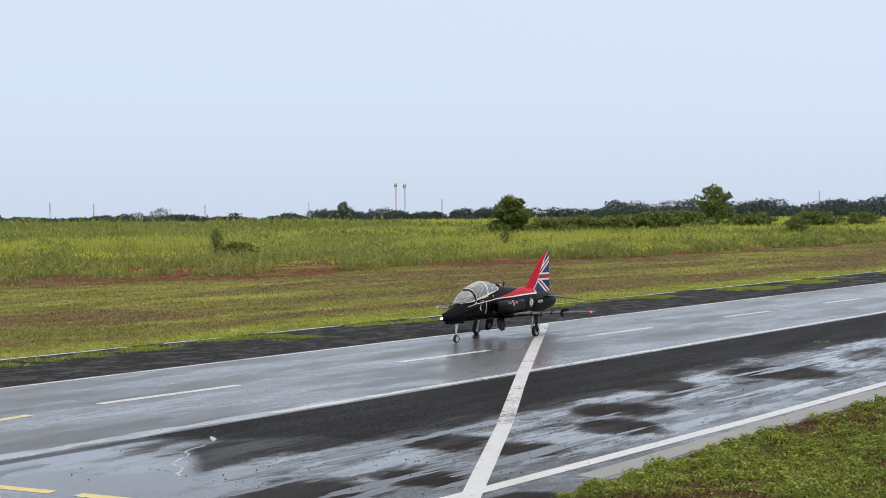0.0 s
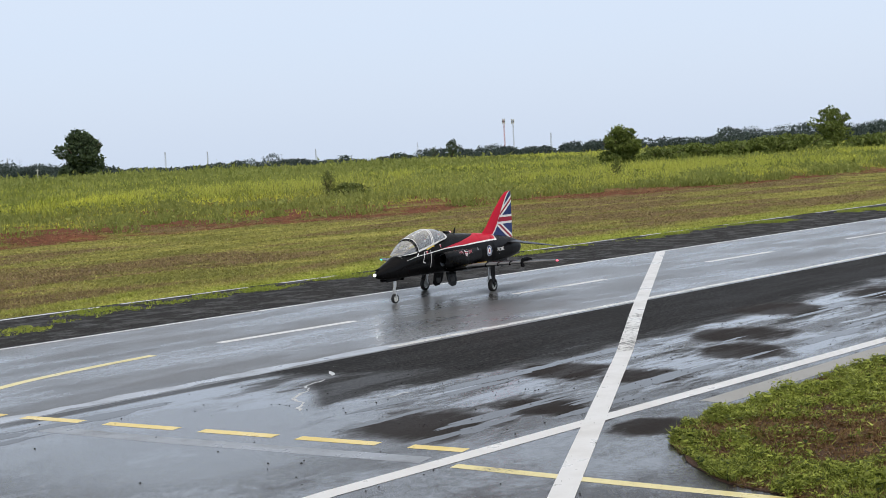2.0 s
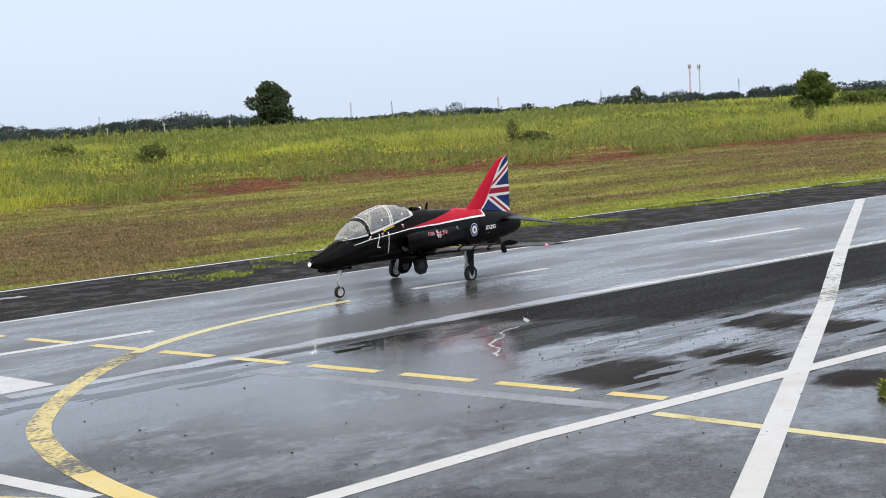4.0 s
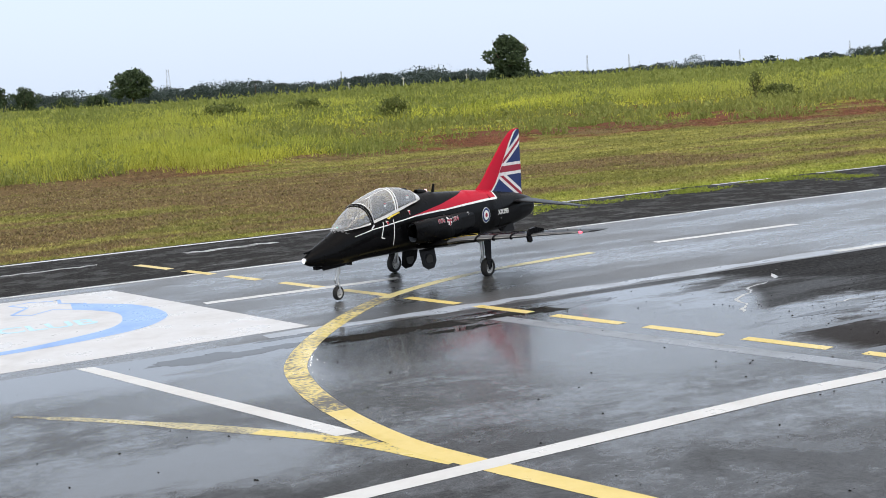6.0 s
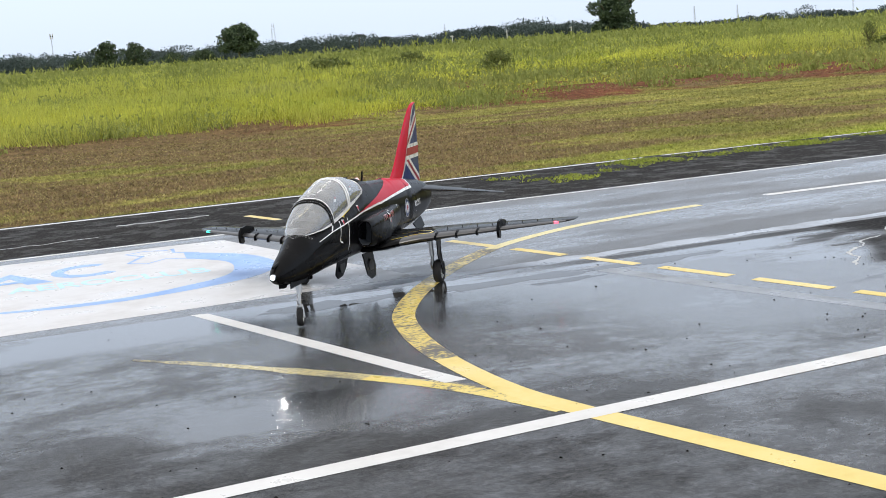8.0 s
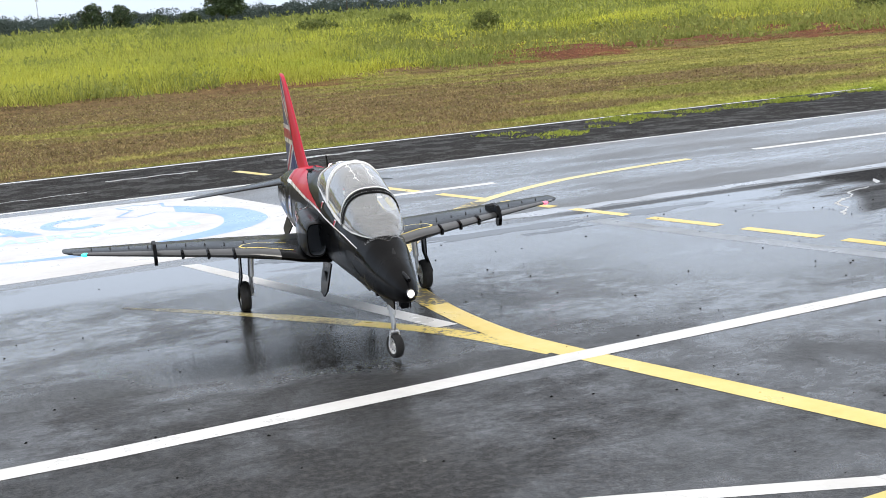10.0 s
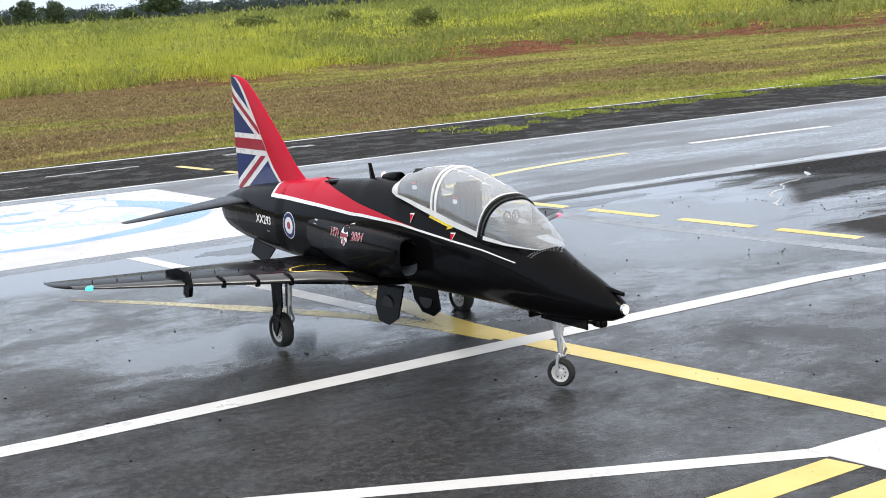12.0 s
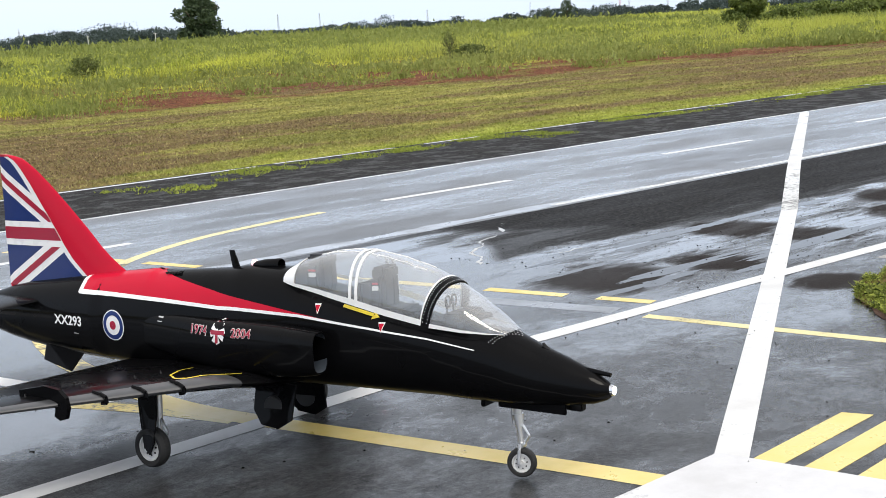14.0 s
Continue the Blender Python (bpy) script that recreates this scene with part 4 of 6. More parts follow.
def palm(az, dist, height):
    x, y = direction(az, dist)
    root = tagged(new("palm"), "tall coconut palm above the far trees", "palm")
    root.location = (x, y, 0.5)
    bm = bmesh.new()
    tube(bm, (0, 0, -1), (0.3, 0, height), 0.22, 0.13, 8)
    part("trunk", bm, M_BARK, root)
    t = []
    for k in range(16):
        a, drop = k * 2.4, 0.2 + 0.9 * (k / 16)
        for j in range(24):
            s = j / 24
            q = np.array([0.3 + math.cos(a) * 2.6 * s, math.sin(a) * 2.6 * s, height + 0.9 * s - (0.6 + 1.9 * drop) * s * s])
            t.append(q + rng.normal(size=(3, 3)) * 0.26)
    tri_cloud("fronds", np.array(t), M_HAZED_LEAF, root)


for az, d, h in ((-18.9, 420, 6.6), (-20.0, 430, 5.4), (-23.4, 440, 6.2), (-24.6, 450, 6.6), (-17.4, 430, 5.0)):
    palm(az, d, h)


def mast(az, dist, height, width, mat, name="lattice_mast", label="slender steel lattice mast on the horizon"):
    x, y = direction(az, dist)
    root = tagged(new(name), label, "mast")
    root.location = (x, y, 0)
    w0, bm = width, bmesh.new()
    n = 9
    for k in range(n):
        z0, z1 = height * k / n, height * (k + 1) / n
        a, b = w0 * (1 - 0.6 * k / n), w0 * (1 - 0.6 * (k + 1) / n)
        for i in range(4):
            p, q = radians(45 + 90 * i), radians(135 + 90 * i)
            tube(bm, (a * math.cos(p), a * math.sin(p), z0), (b * math.cos(p), b * math.sin(p), z1), 0.07, n=4)
            tube(bm, (a * math.cos(p), a * math.sin(p), z0), (b * math.cos(q), b * math.sin(q), z1), 0.03, n=4)
    part("lattice", bm, mat, root)
    if name == "pylon":
        return
    bm = bmesh.new()
    for z in (0.93, 0.98):
        for i in range(3):
            a = radians(120 * i)
            box(bm, (math.cos(a) * 0.9 - 0.22, math.sin(a) * 0.9 - 0.22, height * z - 1), (math.cos(a) * 0.9 + 0.22, math.sin(a) * 0.9 + 0.22, height * z + 1))
    part("aerial", bm, M_CONCRETE, root)


mast(-48.36, 900, 28, 0.75, M_MAST_RED, label="red and white lattice radio mast on the horizon")
mast(-48.76, 900, 27.5, 0.6, M_STEEL)
mast(-15.24, 800, 23, 2.2, M_STEEL, "pylon", "grey lattice power pylon on the horizon")
mast(-5.95, 800, 25, 0.5, M_STEEL)
for az, h in ((-33.5, 18), (-35.3, 17), (-40.0, 15), (-44.5, 16), (-50.4, 18), (-27.0, 19), (-22.7, 18), (-66.7, 20)):
    mast(az, 950, h, 0.9, M_STEEL, "pylon", "far grey lattice power pylon")
for az, d, h in ((-25.4, 300, 4.2), (-23.0, 320, 4.0), (-28.2, 320, 4.2)):
    x, y = direction(az, d)
    bm = bmesh.new()
    tube(bm, (0, 0, -1), (0, 0, h), 0.16, 0.1, 8)
    tube(bm, (-0.5, 0, h - 0.3), (0.5, 0, h - 0.3), 0.06, n=6)
    ob = part("utility_pole", bm, M_CONCRETE)
    ob.location = (x, y, 0.4)
    tagged(ob, "thin pale concrete utility pole in the field", "pole")


# ---- standing water and loose stones ----
M_WATER, nt, b = material("standing_rain_water")
nt.links.new(mix(nt, noise_tex(nt, 3, 5, 0.6), (0.02, 0.02, 0.02), (0.05, 0.048, 0.045)), b.inputs["Base Color"])
b.inputs["Roughness"].default_value = 0.02
b.inputs["IOR"].default_value = 1.33
bump(nt, b, noise_tex(nt, 14, 3), 0.03, 0.004)


def puddle(cx, cy, lx, ly, seed, mat, z=0.0022, label="thin puddle of rain water on the asphalt", name="puddle"):
    """A ragged pool, long in the runway's direction."""
    bm = bmesh.new()
    vs = []
    for k in range(56):
        a = 2 * math.pi * k / 56
        r = 1 + 0.7 * noise.noise((math.cos(a) * 1.5, math.sin(a) * 1.5, seed)) + 0.35 * noise.noise((math.cos(a) * 6, math.sin(a) * 6, seed))
        vs.append(bm.verts.new((cx + lx * r * math.cos(a), cy + ly * r * math.sin(a), z)))
    bmesh.ops.triangle_fill(bm, edges=[bm.edges.new((vs[k], vs[(k + 1) % 56])) for k in range(56)], use_beauty=True)
    for f in bm.faces:
        f.normal_update()
        if f.normal.z < 0:
            f.normal_flip()
    tagged(part(name, bm, mat), label, "puddle", "puddles on the apron" if mat is M_WATER else "", "structure")


prng = random.Random(5)
for k in range(34):
    cx = 5.9 + 16 * prng.random() ** 1.4
    puddle(cx, 5.15 + 1.55 * prng.random(), 0.25 + 0.75 * prng.random(), 0.02 + 0.06 * prng.random(), k * 3.1, M_WATER, 0.0006 + 0.00001 * k)
for cx, cy, lx, ly in ((3.75, 8.12, 0.55, 0.10), (3.2, 8.5, 0.45, 0.07), (4.1, 7.86, 0.3, 0.05), 
                       (2.35, 8.2, 0.35, 0.12), (3.0, 8.2, 0.4, 0.1), (4.9, 8.1, 0.5, 0.09)):
    puddle(cx, cy, lx, ly, cx * 7 + cy, M_WATER, 0.0005 + 0.00002 * cx)
for pts, w in (([(5.70, 6.79), (5.80, 7.0), (6.15, 7.44), (6.5, 7.7), (6.9, 7.95), (7.16, 8.22)], 0.075), ([(5.74, 6.82), (6.21, 6.81), (6.63, 6.79)], 0.05),):
    ln = smooth_line(pts, 14)
    ln = [(x + 0.07 * noise.noise((x * 5, y * 5, 1.0)) + 0.03 * noise.noise((x * 17, y * 17, 1.0)), y + 0.07 * noise.noise((x * 5, y * 5, 9.0)) + 0.03 * noise.noise((x * 17, y * 17, 9.0))) for x, y in ln]
    band("silt_rim", ln, [0.5 * w * max(0.01, 0.55 + 2.4 * noise.noise((x * 4, y * 4, 3.0))) for x, y in ln], 0.003, M_PALE_RIM, "pale broken rim on the asphalt", "silt")

tris = []
for k in range(1700):
    x, y = prng.uniform(-1, 12), prng.uniform(2.2, 8.4)
    if k > 600:
        x, y = 5.8 + 16 * prng.random() ** 1.3, prng.uniform(5.05, 7.4)
    r = 0.003 + (0.006 if k <= 600 else 0.0055) * prng.random() ** 2
    p = [Vector((x + r * math.cos(a + k), y + r * math.sin(a + k), 0.0)) for a in (0, 1.2, 2.6, 3.7, 5.1)]
    top = Vector((x, y, r * 0.7))
    tris += [[p[i], p[(i + 1) % 5], top] for i in range(5)]
ob = tri_cloud("gravel", np.array(tris), plain("dark_gravel", (0.009, 0.009, 0.009), 0.9, spec=0.1))
tagged(ob, "scattered dark gravel on the asphalt", "gravel", "", "stuff")


# ---- the model jet ----
# Its own space: origin on the ground under the nose wheel, x ahead, y to its left.
STATIONS = [  # x, underside, top, height of greatest width, half width, squareness of the top
    (0.392, 0.352, 0.386, 0.369, 0.016, 2.0), (0.378, 0.336, 0.403, 0.368, 0.033, 2.0), (0.34, 0.318, 0.430, 0.368, 0.054, 2.0), (0.25, 0.300, 0.472, 0.375, 0.084, 2.0),
    (0.15, 0.288, 0.514, 0.385, 0.108, 2.0), (0.06, 0.282, 0.558, 0.40, 0.127, 2.2), (-0.10, 0.280, 0.566, 0.42, 0.146, 3.0),
    (-0.24, 0.283, 0.576, 0.44, 0.158, 3.6), (-0.53, 0.295, 0.646, 0.47, 0.170, 3.8), (-0.72, 0.302, 0.693, 0.49, 0.172, 3.8),
    (-0.89, 0.305, 0.733, 0.50, 0.170, 3.4), (-0.965, 0.305, 0.792, 0.50, 0.168, 2.5), (-1.22, 0.302, 0.800, 0.50, 0.165, 2.2),
    (-1.67, 0.302, 0.752, 0.50, 0.160, 2.1), (-1.9, 0.308, 0.722, 0.50, 0.152, 2.1), (-2.2, 0.320, 0.690, 0.49, 0.135, 2.1),
    (-2.5, 0.350, 0.652, 0.49, 0.112, 2.1), (-2.73, 0.388, 0.602, 0.49, 0.085, 2.1), (-2.80, 0.41, 0.588, 0.49, 0.072, 2.1)]
ST = np.array(STATIONS)[::-1]


def hull(x):
    return [float(np.interp(x, ST[:, 0], ST[:, k])) for k in range(1, 6)]


def hull_y(x, z):
    """Half width of the fuselage at a length and height."""
    zb, zt, zw, w, n = hull(x)
    d, e = ((z - zw) / (zt - zw), n) if z > zw else ((zw - z) / (zw - zb), 2.2)
    return w * max(0.0, 1 - min(1.0, abs(d)) ** e) ** (1 / e)


def hull_ring(x, n=40):
    zb, zt, zw, w, q = hull(x)
    out = []
    for k in range(n):
        a = 2 * math.pi * k / n
        c, s = math.cos(a), math.sin(a)
        e = q if s > 0 else 2.2
        out.append((x, w * math.copysign(abs(c) ** (2 / e), c), zw + (zt - zw if s > 0 else zw - zb) * math.copysign(abs(s) ** (2 / e), s)))
    return out


INTAKE = np.array([(-1.78, 0.10, 0.50, 0.045, 0.07), (-1.5, 0.128, 0.488, 0.067, 0.10), (-1.2, 0.168, 0.480, 0.082, 0.112), (-0.96, 0.196, 0.476, 0.077, 0.106),
                   (-0.82, 0.212, 0.474, 0.064, 0.096), (-0.745, 0.216, 0.474, 0.054, 0.086)])


def intake_ring(x, s, k=1.0, n=28):
    yc, zc, hw, hh = [float(np.interp(x, INTAKE[:, 0], INTAKE[:, j])) for j in range(1, 5)]
    out = []
    for i in range(n):
        a = 2 * math.pi * i / n
        c, q = math.cos(a), math.sin(a)
        out.append((x, s * (yc + k * hw * math.copysign(abs(c) ** 0.62, c)), zc + k * hh * math.copysign(abs(q) ** 0.62, q)))
    return out


def side_y(x, z):
    y = hull_y(x, z)
    if INTAKE[0, 0] < x < INTAKE[-1, 0]:
        yc, zc, hw, hh = [float(np.interp(x, INTAKE[:, 0], INTAKE[:, j])) for j in range(1, 5)]
        d = abs(z - zc) / hh
        if d < 1:
            y = max(y, yc + hw * (1 - d ** 3.2) ** (1 / 3.2))
    return y


jet = tagged(new("model_jet"), "gloss black model trainer jet with red flash and union flag fin", "model aircraft")

bm = bmesh.new()
xs_hull = sorted({*np.linspace(-2.80, 0.392, 90).tolist(), *ST[:, 0].tolist()})
loft(bm, [hull_ring(x) for x in xs_hull])
fuselage = part("fuselage", bm, M_BLACK, jet, "gloss black fuselage", True)

for s in (1, -1):
    bm = bmesh.new()
    loft(bm, [intake_ring(x, s) for x in np.linspace(-1.78, -0.755, 30)] + [intake_ring(-0.743, s, 0.97), intake_ring(-0.745, s, 0.90)], True, False)
    intake = part("air_intake", bm, M_BLACK, jet, "gloss black air intake fairing", True)
    bm = bmesh.new()
    loft(bm, [intake_ring(-0.745, s, 0.90), intake_ring(-0.80, s, 0.84), intake_ring(-0.90, s, 0.75)], False, True)
    part("duct", bm, M_DUCT, intake, "dark grey inside of the duct", True)


def hull_patch(name, x0, x1, low, high, mat, label="", rows=6, step_x=0.02, off=0.0022, sides=(1, -1), parent=None, on=hull_y):
    """Paint on the fuselage's sides between two heights given over its length."""
    made = []
    for s in sides:
        bm = bmesh.new()
        n = max(2, int(abs(x1 - x0) / step_x))
        grid = []
        for i in range(n + 1):
            x = x0 + (x1 - x0) * i / n
            zt = hull(x)[1] - 0.0002
            a, b = min(low(x), zt), min(high(x), zt)
            grid.append([bm.verts.new((x, s * (on(x, a + (b - a) * j / rows) + off), a + (b - a) * j / rows + (off if a + (b - a) * j / rows > zt - 0.02 else 0))) for j in range(rows + 1)])
        for g, h in zip(grid, grid[1:]):
            for j in range(rows):
                bm.faces.new((g[j], g[j + 1], h[j + 1], h[j]))
        bmesh.ops.remove_doubles(bm, verts=bm.verts, dist=1e-6)
        bmesh.ops.recalc_face_normals(bm, faces=bm.faces)
        made.append(part(name, bm, mat, parent or jet, label, True))
    return made


CHEAT = np.array([(-2.11, 0.640), (-1.6, 0.640), (-1.2, 0.633), (-0.874, 0.614), (-0.5, 0.566), (-0.24, 0.527), (-0.05, 0.497)])
cheat = lambda x: float(np.interp(x, CHEAT[:, 0], CHEAT[:, 1]))
cheat_w = lambda x: float(np.interp(x, [-2.11, -1.2, -0.6, -0.05], [0.020, 0.014, 0.009, 0.004]))
flash_top = lambda x: float(np.interp(x, [-2.11, -1.75, -1.25, -0.72], [0.8, 0.765, 0.688, 0.598]))
hull_patch("red_flash", -2.095, -0.72, lambda x: cheat(x) + cheat_w(x) * 0.5, lambda x: max(cheat(x) + cheat_w(x) * 0.5 + 0.0005, flash_top(x)), M_RED, "red painted flash", 12, off=0.0022)
hull_patch("cheat_line", -2.112, -0.05, lambda x: cheat(x) - cheat_w(x) * 0.5, lambda x: cheat(x) + cheat_w(x) * 0.5, M_WHITE, "white painted cheat line", 3, off=0.003)
hull_patch("flash_end", -2.118, -2.092, lambda x: 0.634, lambda x: 0.72, M_WHITE, "white painted end of the flash", 8, 0.013, off=0.003)


def on_side(x0, z0, s, off=0.0028, k=1.0):
    """Places flat drawings on a side of the fuselage; the writing reads from that side."""
    return lambda x, y: (x0 - s * x * k, s * (side_y(x0 - s * x * k, z0 + y) + off), z0 + y)


for s in (1, -1):
    roundel = None
    for nm, r0, r1, mat, off in (("roundel", 0.0, 0.070, M_WHITE, 0.0025), ("blue_ring", 0.045, 0.065, M_BLUE, 0.0035), ("red_centre", 0.0, 0.020, M_FLAG_RED, 0.0036)):
        bm = bmesh.new()
        pl, rings = on_side(-1.88, 0.503, s, off), []
        for r in np.linspace(r0, r1, 5):
            rings.append([bm.verts.new(pl(max(r, 0.001) * math.cos(a) * 0.92, max(r, 0.001) * math.sin(a))) for a in np.linspace(0, 2 * np.pi, 29)[:-1]])
        for a, b in zip(rings, rings[1:]):
            for k in range(28):
                bm.faces.new((a[k], a[(k + 1) % 28], b[(k + 1) % 28], b[k]))
        bmesh.ops.recalc_face_normals(bm, faces=bm.faces)
        ob = part(nm, bm, mat, roundel or jet, "red, white and blue roundel" if not roundel else "", True)
        roundel = roundel or ob
    drawn("serial_lettering", "XX293", 0.062, on_side(-2.165, 0.502, s), M_WHITE, jet, "white lettering XX293", 0.0014)
    drawn("date_outline", "1974", 0.053, on_side(-1.235 + s * 0.132, 0.545, s), M_WHITE, jet, "", 0.0020)
    drawn("date_lettering", "1974", 0.053, on_side(-1.235 + s * 0.132, 0.545, s, 0.0038), M_FLAG_RED, jet, "red lettering 1974 edged in white", 0.0005)
    drawn("date_outline", "2004", 0.053, on_side(-1.235 - s * 0.132, 0.545, s), M_WHITE, jet, "", 0.0020)
    drawn("date_lettering", "2004", 0.053, on_side(-1.235 - s * 0.132, 0.545, s, 0.0038), M_FLAG_RED, jet, "red lettering 2004 edged in white", 0.0005)
    bm = bmesh.new()
    pl = on_side(-1.235, 0.545, s, 0.0028)
    for k in range(8):
        a = k * math.pi / 4 + 0.2
        d, e = (math.cos(a), math.sin(a)), (-math.sin(a), math.cos(a))
        q = [pl(d[0] * r + e[0] * w, d[1] * r + e[1] * w) for r, w in ((0.008, -0.006), (0.05, -0.011), (0.045, 0.012), (0.008, 0.006))]
        bm.faces.new([bm.verts.new(p) for p in q])
    star = part("flag_splash", bm, M_WHITE, jet, "white and red flag splash")
    bm = bmesh.new()
    pl = on_side(-1.235, 0.545, s, 0.0038)
    for k in range(4):
        a = k * math.pi / 2
        d, e = (math.cos(a), math.sin(a)), (-math.sin(a), math.cos(a))
        bm.faces.new([bm.verts.new(pl(d[0] * r + e[0] * w, d[1] * r + e[1] * w)) for r, w in ((0.0, -0.009), (0.048, -0.009), (0.043, 0.009), (0.0, 0.009))])
    part("red_cross", bm, M_FLAG_RED, star)
    # ejection-seat triangles, rescue arrow and stencils
    for x0, z0 in ((-0.785, 0.645), (-0.45, 0.572)):
        for k, (r, mat, off) in enumerate(((0.020, M_WHITE, 0.006), (0.0145, M_RED, 0.0072))):
            pl = on_side(x0, z0, s, off)
            bm = bmesh.new()
            bm.faces.new([bm.verts.new(pl(*p)) for p in ((-r * 0.8, r), (r * 0.8, r), (0, -r * 1.1))])
            if k == 0:
                sign = part("warning_triangle", bm, mat, jet, "white-edged red warning triangle")
            else:
                part("red_triangle", bm, mat, sign)
    bm = bmesh.new()
    pl = lambda x, z: (x, s * (hull_y(x, z) + 0.0045), z)
    for q in ([(-0.66, 0.660), (-0.50, 0.622), (-0.50, 0.612), (-0.66, 0.650)], [(-0.51, 0.632), (-0.47, 0.609), (-0.505, 0.603)]):
        bm.faces.new([bm.verts.new(pl(*p)) for p in q])
    part("rescue_arrow", bm, M_YELLOW, jet, "yellow rescue arrow")
    for x0, z0, w, h in ((-1.60, 0.570, 0.03, 0.006), (-1.60, 0.552, 0.03, 0.004), (-0.93, 0.375, 0.035, 0.006), (-0.93, 0.363, 0.03, 0.005), (-2.12, 0.447, 0.03, 0.004)):
        bm = bmesh.new()
        p = on_side(x0, z0, s, 0.003)
        bm.faces.new([bm.verts.new(p(a * w / 2, b * h / 2)) for a, b in ((-1, -1), (1, -1), (1, 1), (-1, 1))])
        part("stencil", bm, M_GREY, jet)

# white painted step lines on the left side
for k, line in enumerate(([(-0.405, 0.585), (-0.352, 0.458), (-0.395, 0.447)], [(-0.535, 0.60), (-0.511, 0.384)], [(-0.300, 0.565), (-0.252, 0.535)])):
    bm = bmesh.new()
    for p, q in zip(line, line[1:]):
        d = (Vector(q) - Vector(p)).normalized()
        n = Vector((-d.y, d.x)) * 0.0045
        rows_ = []
        for j in range(9):
            c = Vector(p).lerp(Vector(q), j / 8)
            rows_.append([((c + e).x, hull_y(*(c + e)) + 0.003, (c + e).y) for e in (n, -n)])
        loft(bm, rows_, False, False, False)
    part("step_line", bm, M_WHITE, jet, "white painted step line")

# canopy
SILL = lambda x: float(np.interp(x, [-0.97, -0.91, -0.53, -0.24, -0.1, 0.06], [0.75, 0.735, 0.645, 0.574, 0.562, 0.552]))
CTOP = lambda x: float(np.interp(x, [-0.968, -0.93, -0.88, -0.8, -0.7, -0.6, -0.45, -0.3, -0.19, -0.1, -0.02, 0.062], [0.79, 0.818, 0.838, 0.856, 0.862, 0.857, 0.830, 0.780, 0.726, 0.674, 0.620, 0.560]))
CW = lambda x: float(np.interp(x, [-0.968, -0.91, -0.7, -0.4, -0.24, -0.1, 0.0, 0.062], [0.124, 0.146, 0.161, 0.163, 0.156, 0.140, 0.105, 0.06]))


def canopy_point(x, a, off=0.0):
    c, s = math.cos(a), math.sin(a)
    w, z0, h = CW(x) + off, SILL(x), CTOP(x) - SILL(x) + off
    return (x, w * math.copysign(abs(c) ** 0.8, c), z0 + h * s ** 0.85 if s > 1e-6 else z0)


def slant(x, a):
    """The windscreen arch leans: its foot lies behind its crown."""
    return x - 0.05 * (1 - math.sin(a)) * max(0.0, 1 - abs(x + 0.2) / 0.3)


ANGLES = np.linspace(0, np.pi, 25)
for nm, x0, x1, lab in (("windscreen", 0.062, -0.197, "clear windscreen"), ("canopy", -0.203, -0.968, "clear bubble canopy over two seats")):
    bm = bmesh.new()
    loft(bm, [[canopy_point(slant(x, a), a) for a in ANGLES] for x in np.linspace(x0, x1, 26)], False, False, False)
    ob = part(nm, bm, M_GLASS, jet, lab, True)
    ob.visible_shadow = False


def canopy_band(name, x, width, mat, label="", parent=None):
    bm = bmesh.new()
    loft(bm, [[canopy_point(slant(x + d, a), a, o) for a in ANGLES] for d, o in ((-width / 2, 0.001), (-width / 2, 0.006), (width / 2, 0.006), (width / 2, 0.001))], False, False, False)
    return part(name, bm, mat, parent or jet, label, True)


canopy_band("windscreen_arch", -0.205, 0.036, M_BLACK, "black riveted windscreen arch")
canopy_band("canopy_front_frame", -0.227, 0.006, M_WHITE, "white canopy frame")
canopy_band("canopy_middle_frame", -0.572, 0.012, M_WHITE, "white arch between the seats")
canopy_band("canopy_middle_frame", -0.604, 0.012, M_WHITE, "white arch between the seats")
canopy_band("canopy_rear_frame", -0.928, 0.060, M_WHITE, "white rear canopy frame")
for s in (1, -1):
    for nm, x0, x1 in (("canopy_sill", -0.96, -0.245), ("windscreen_sill", -0.235, 0.05)):
        bm = bmesh.new()
        rings = []
        for x in np.linspace(x0, x1, 24):
            a = 0.02
            lo, hi = canopy_point(x, 0.0, 0.005), canopy_point(x, 0.085 if x < -0.24 else 0.06, 0.005)
            rings.append([(x, s * p[1], p[2]) for p in (lo, hi)])
        loft(bm, rings, False, False, False)
        part(nm, bm, M_WHITE, jet, "white canopy sill line", True)
    for ks in (range(0, 6), range(7, 13)):
        bm = bmesh.new()
        for k in ks:
            x = -0.30 - 0.045 * k
            a = math.pi / 2 + s * (0.16 + 0.05 * (k % 2))
            a2 = math.pi / 2 + s * (0.16 + 0.05 * ((k + 1) % 2))
            tube(bm, canopy_point(x, a, 0.001), canopy_point(x - 0.045, a2, 0.001), 0.0022, n=5)
            if k % 2:
                tube(bm, canopy_point(x, a - 0.06, 0.001), canopy_point(x, a + 0.06, 0.001), 0.0022, n=5)
        part("detonation_cord", bm, M_WHITE, jet, "white zigzag cord on the canopy")

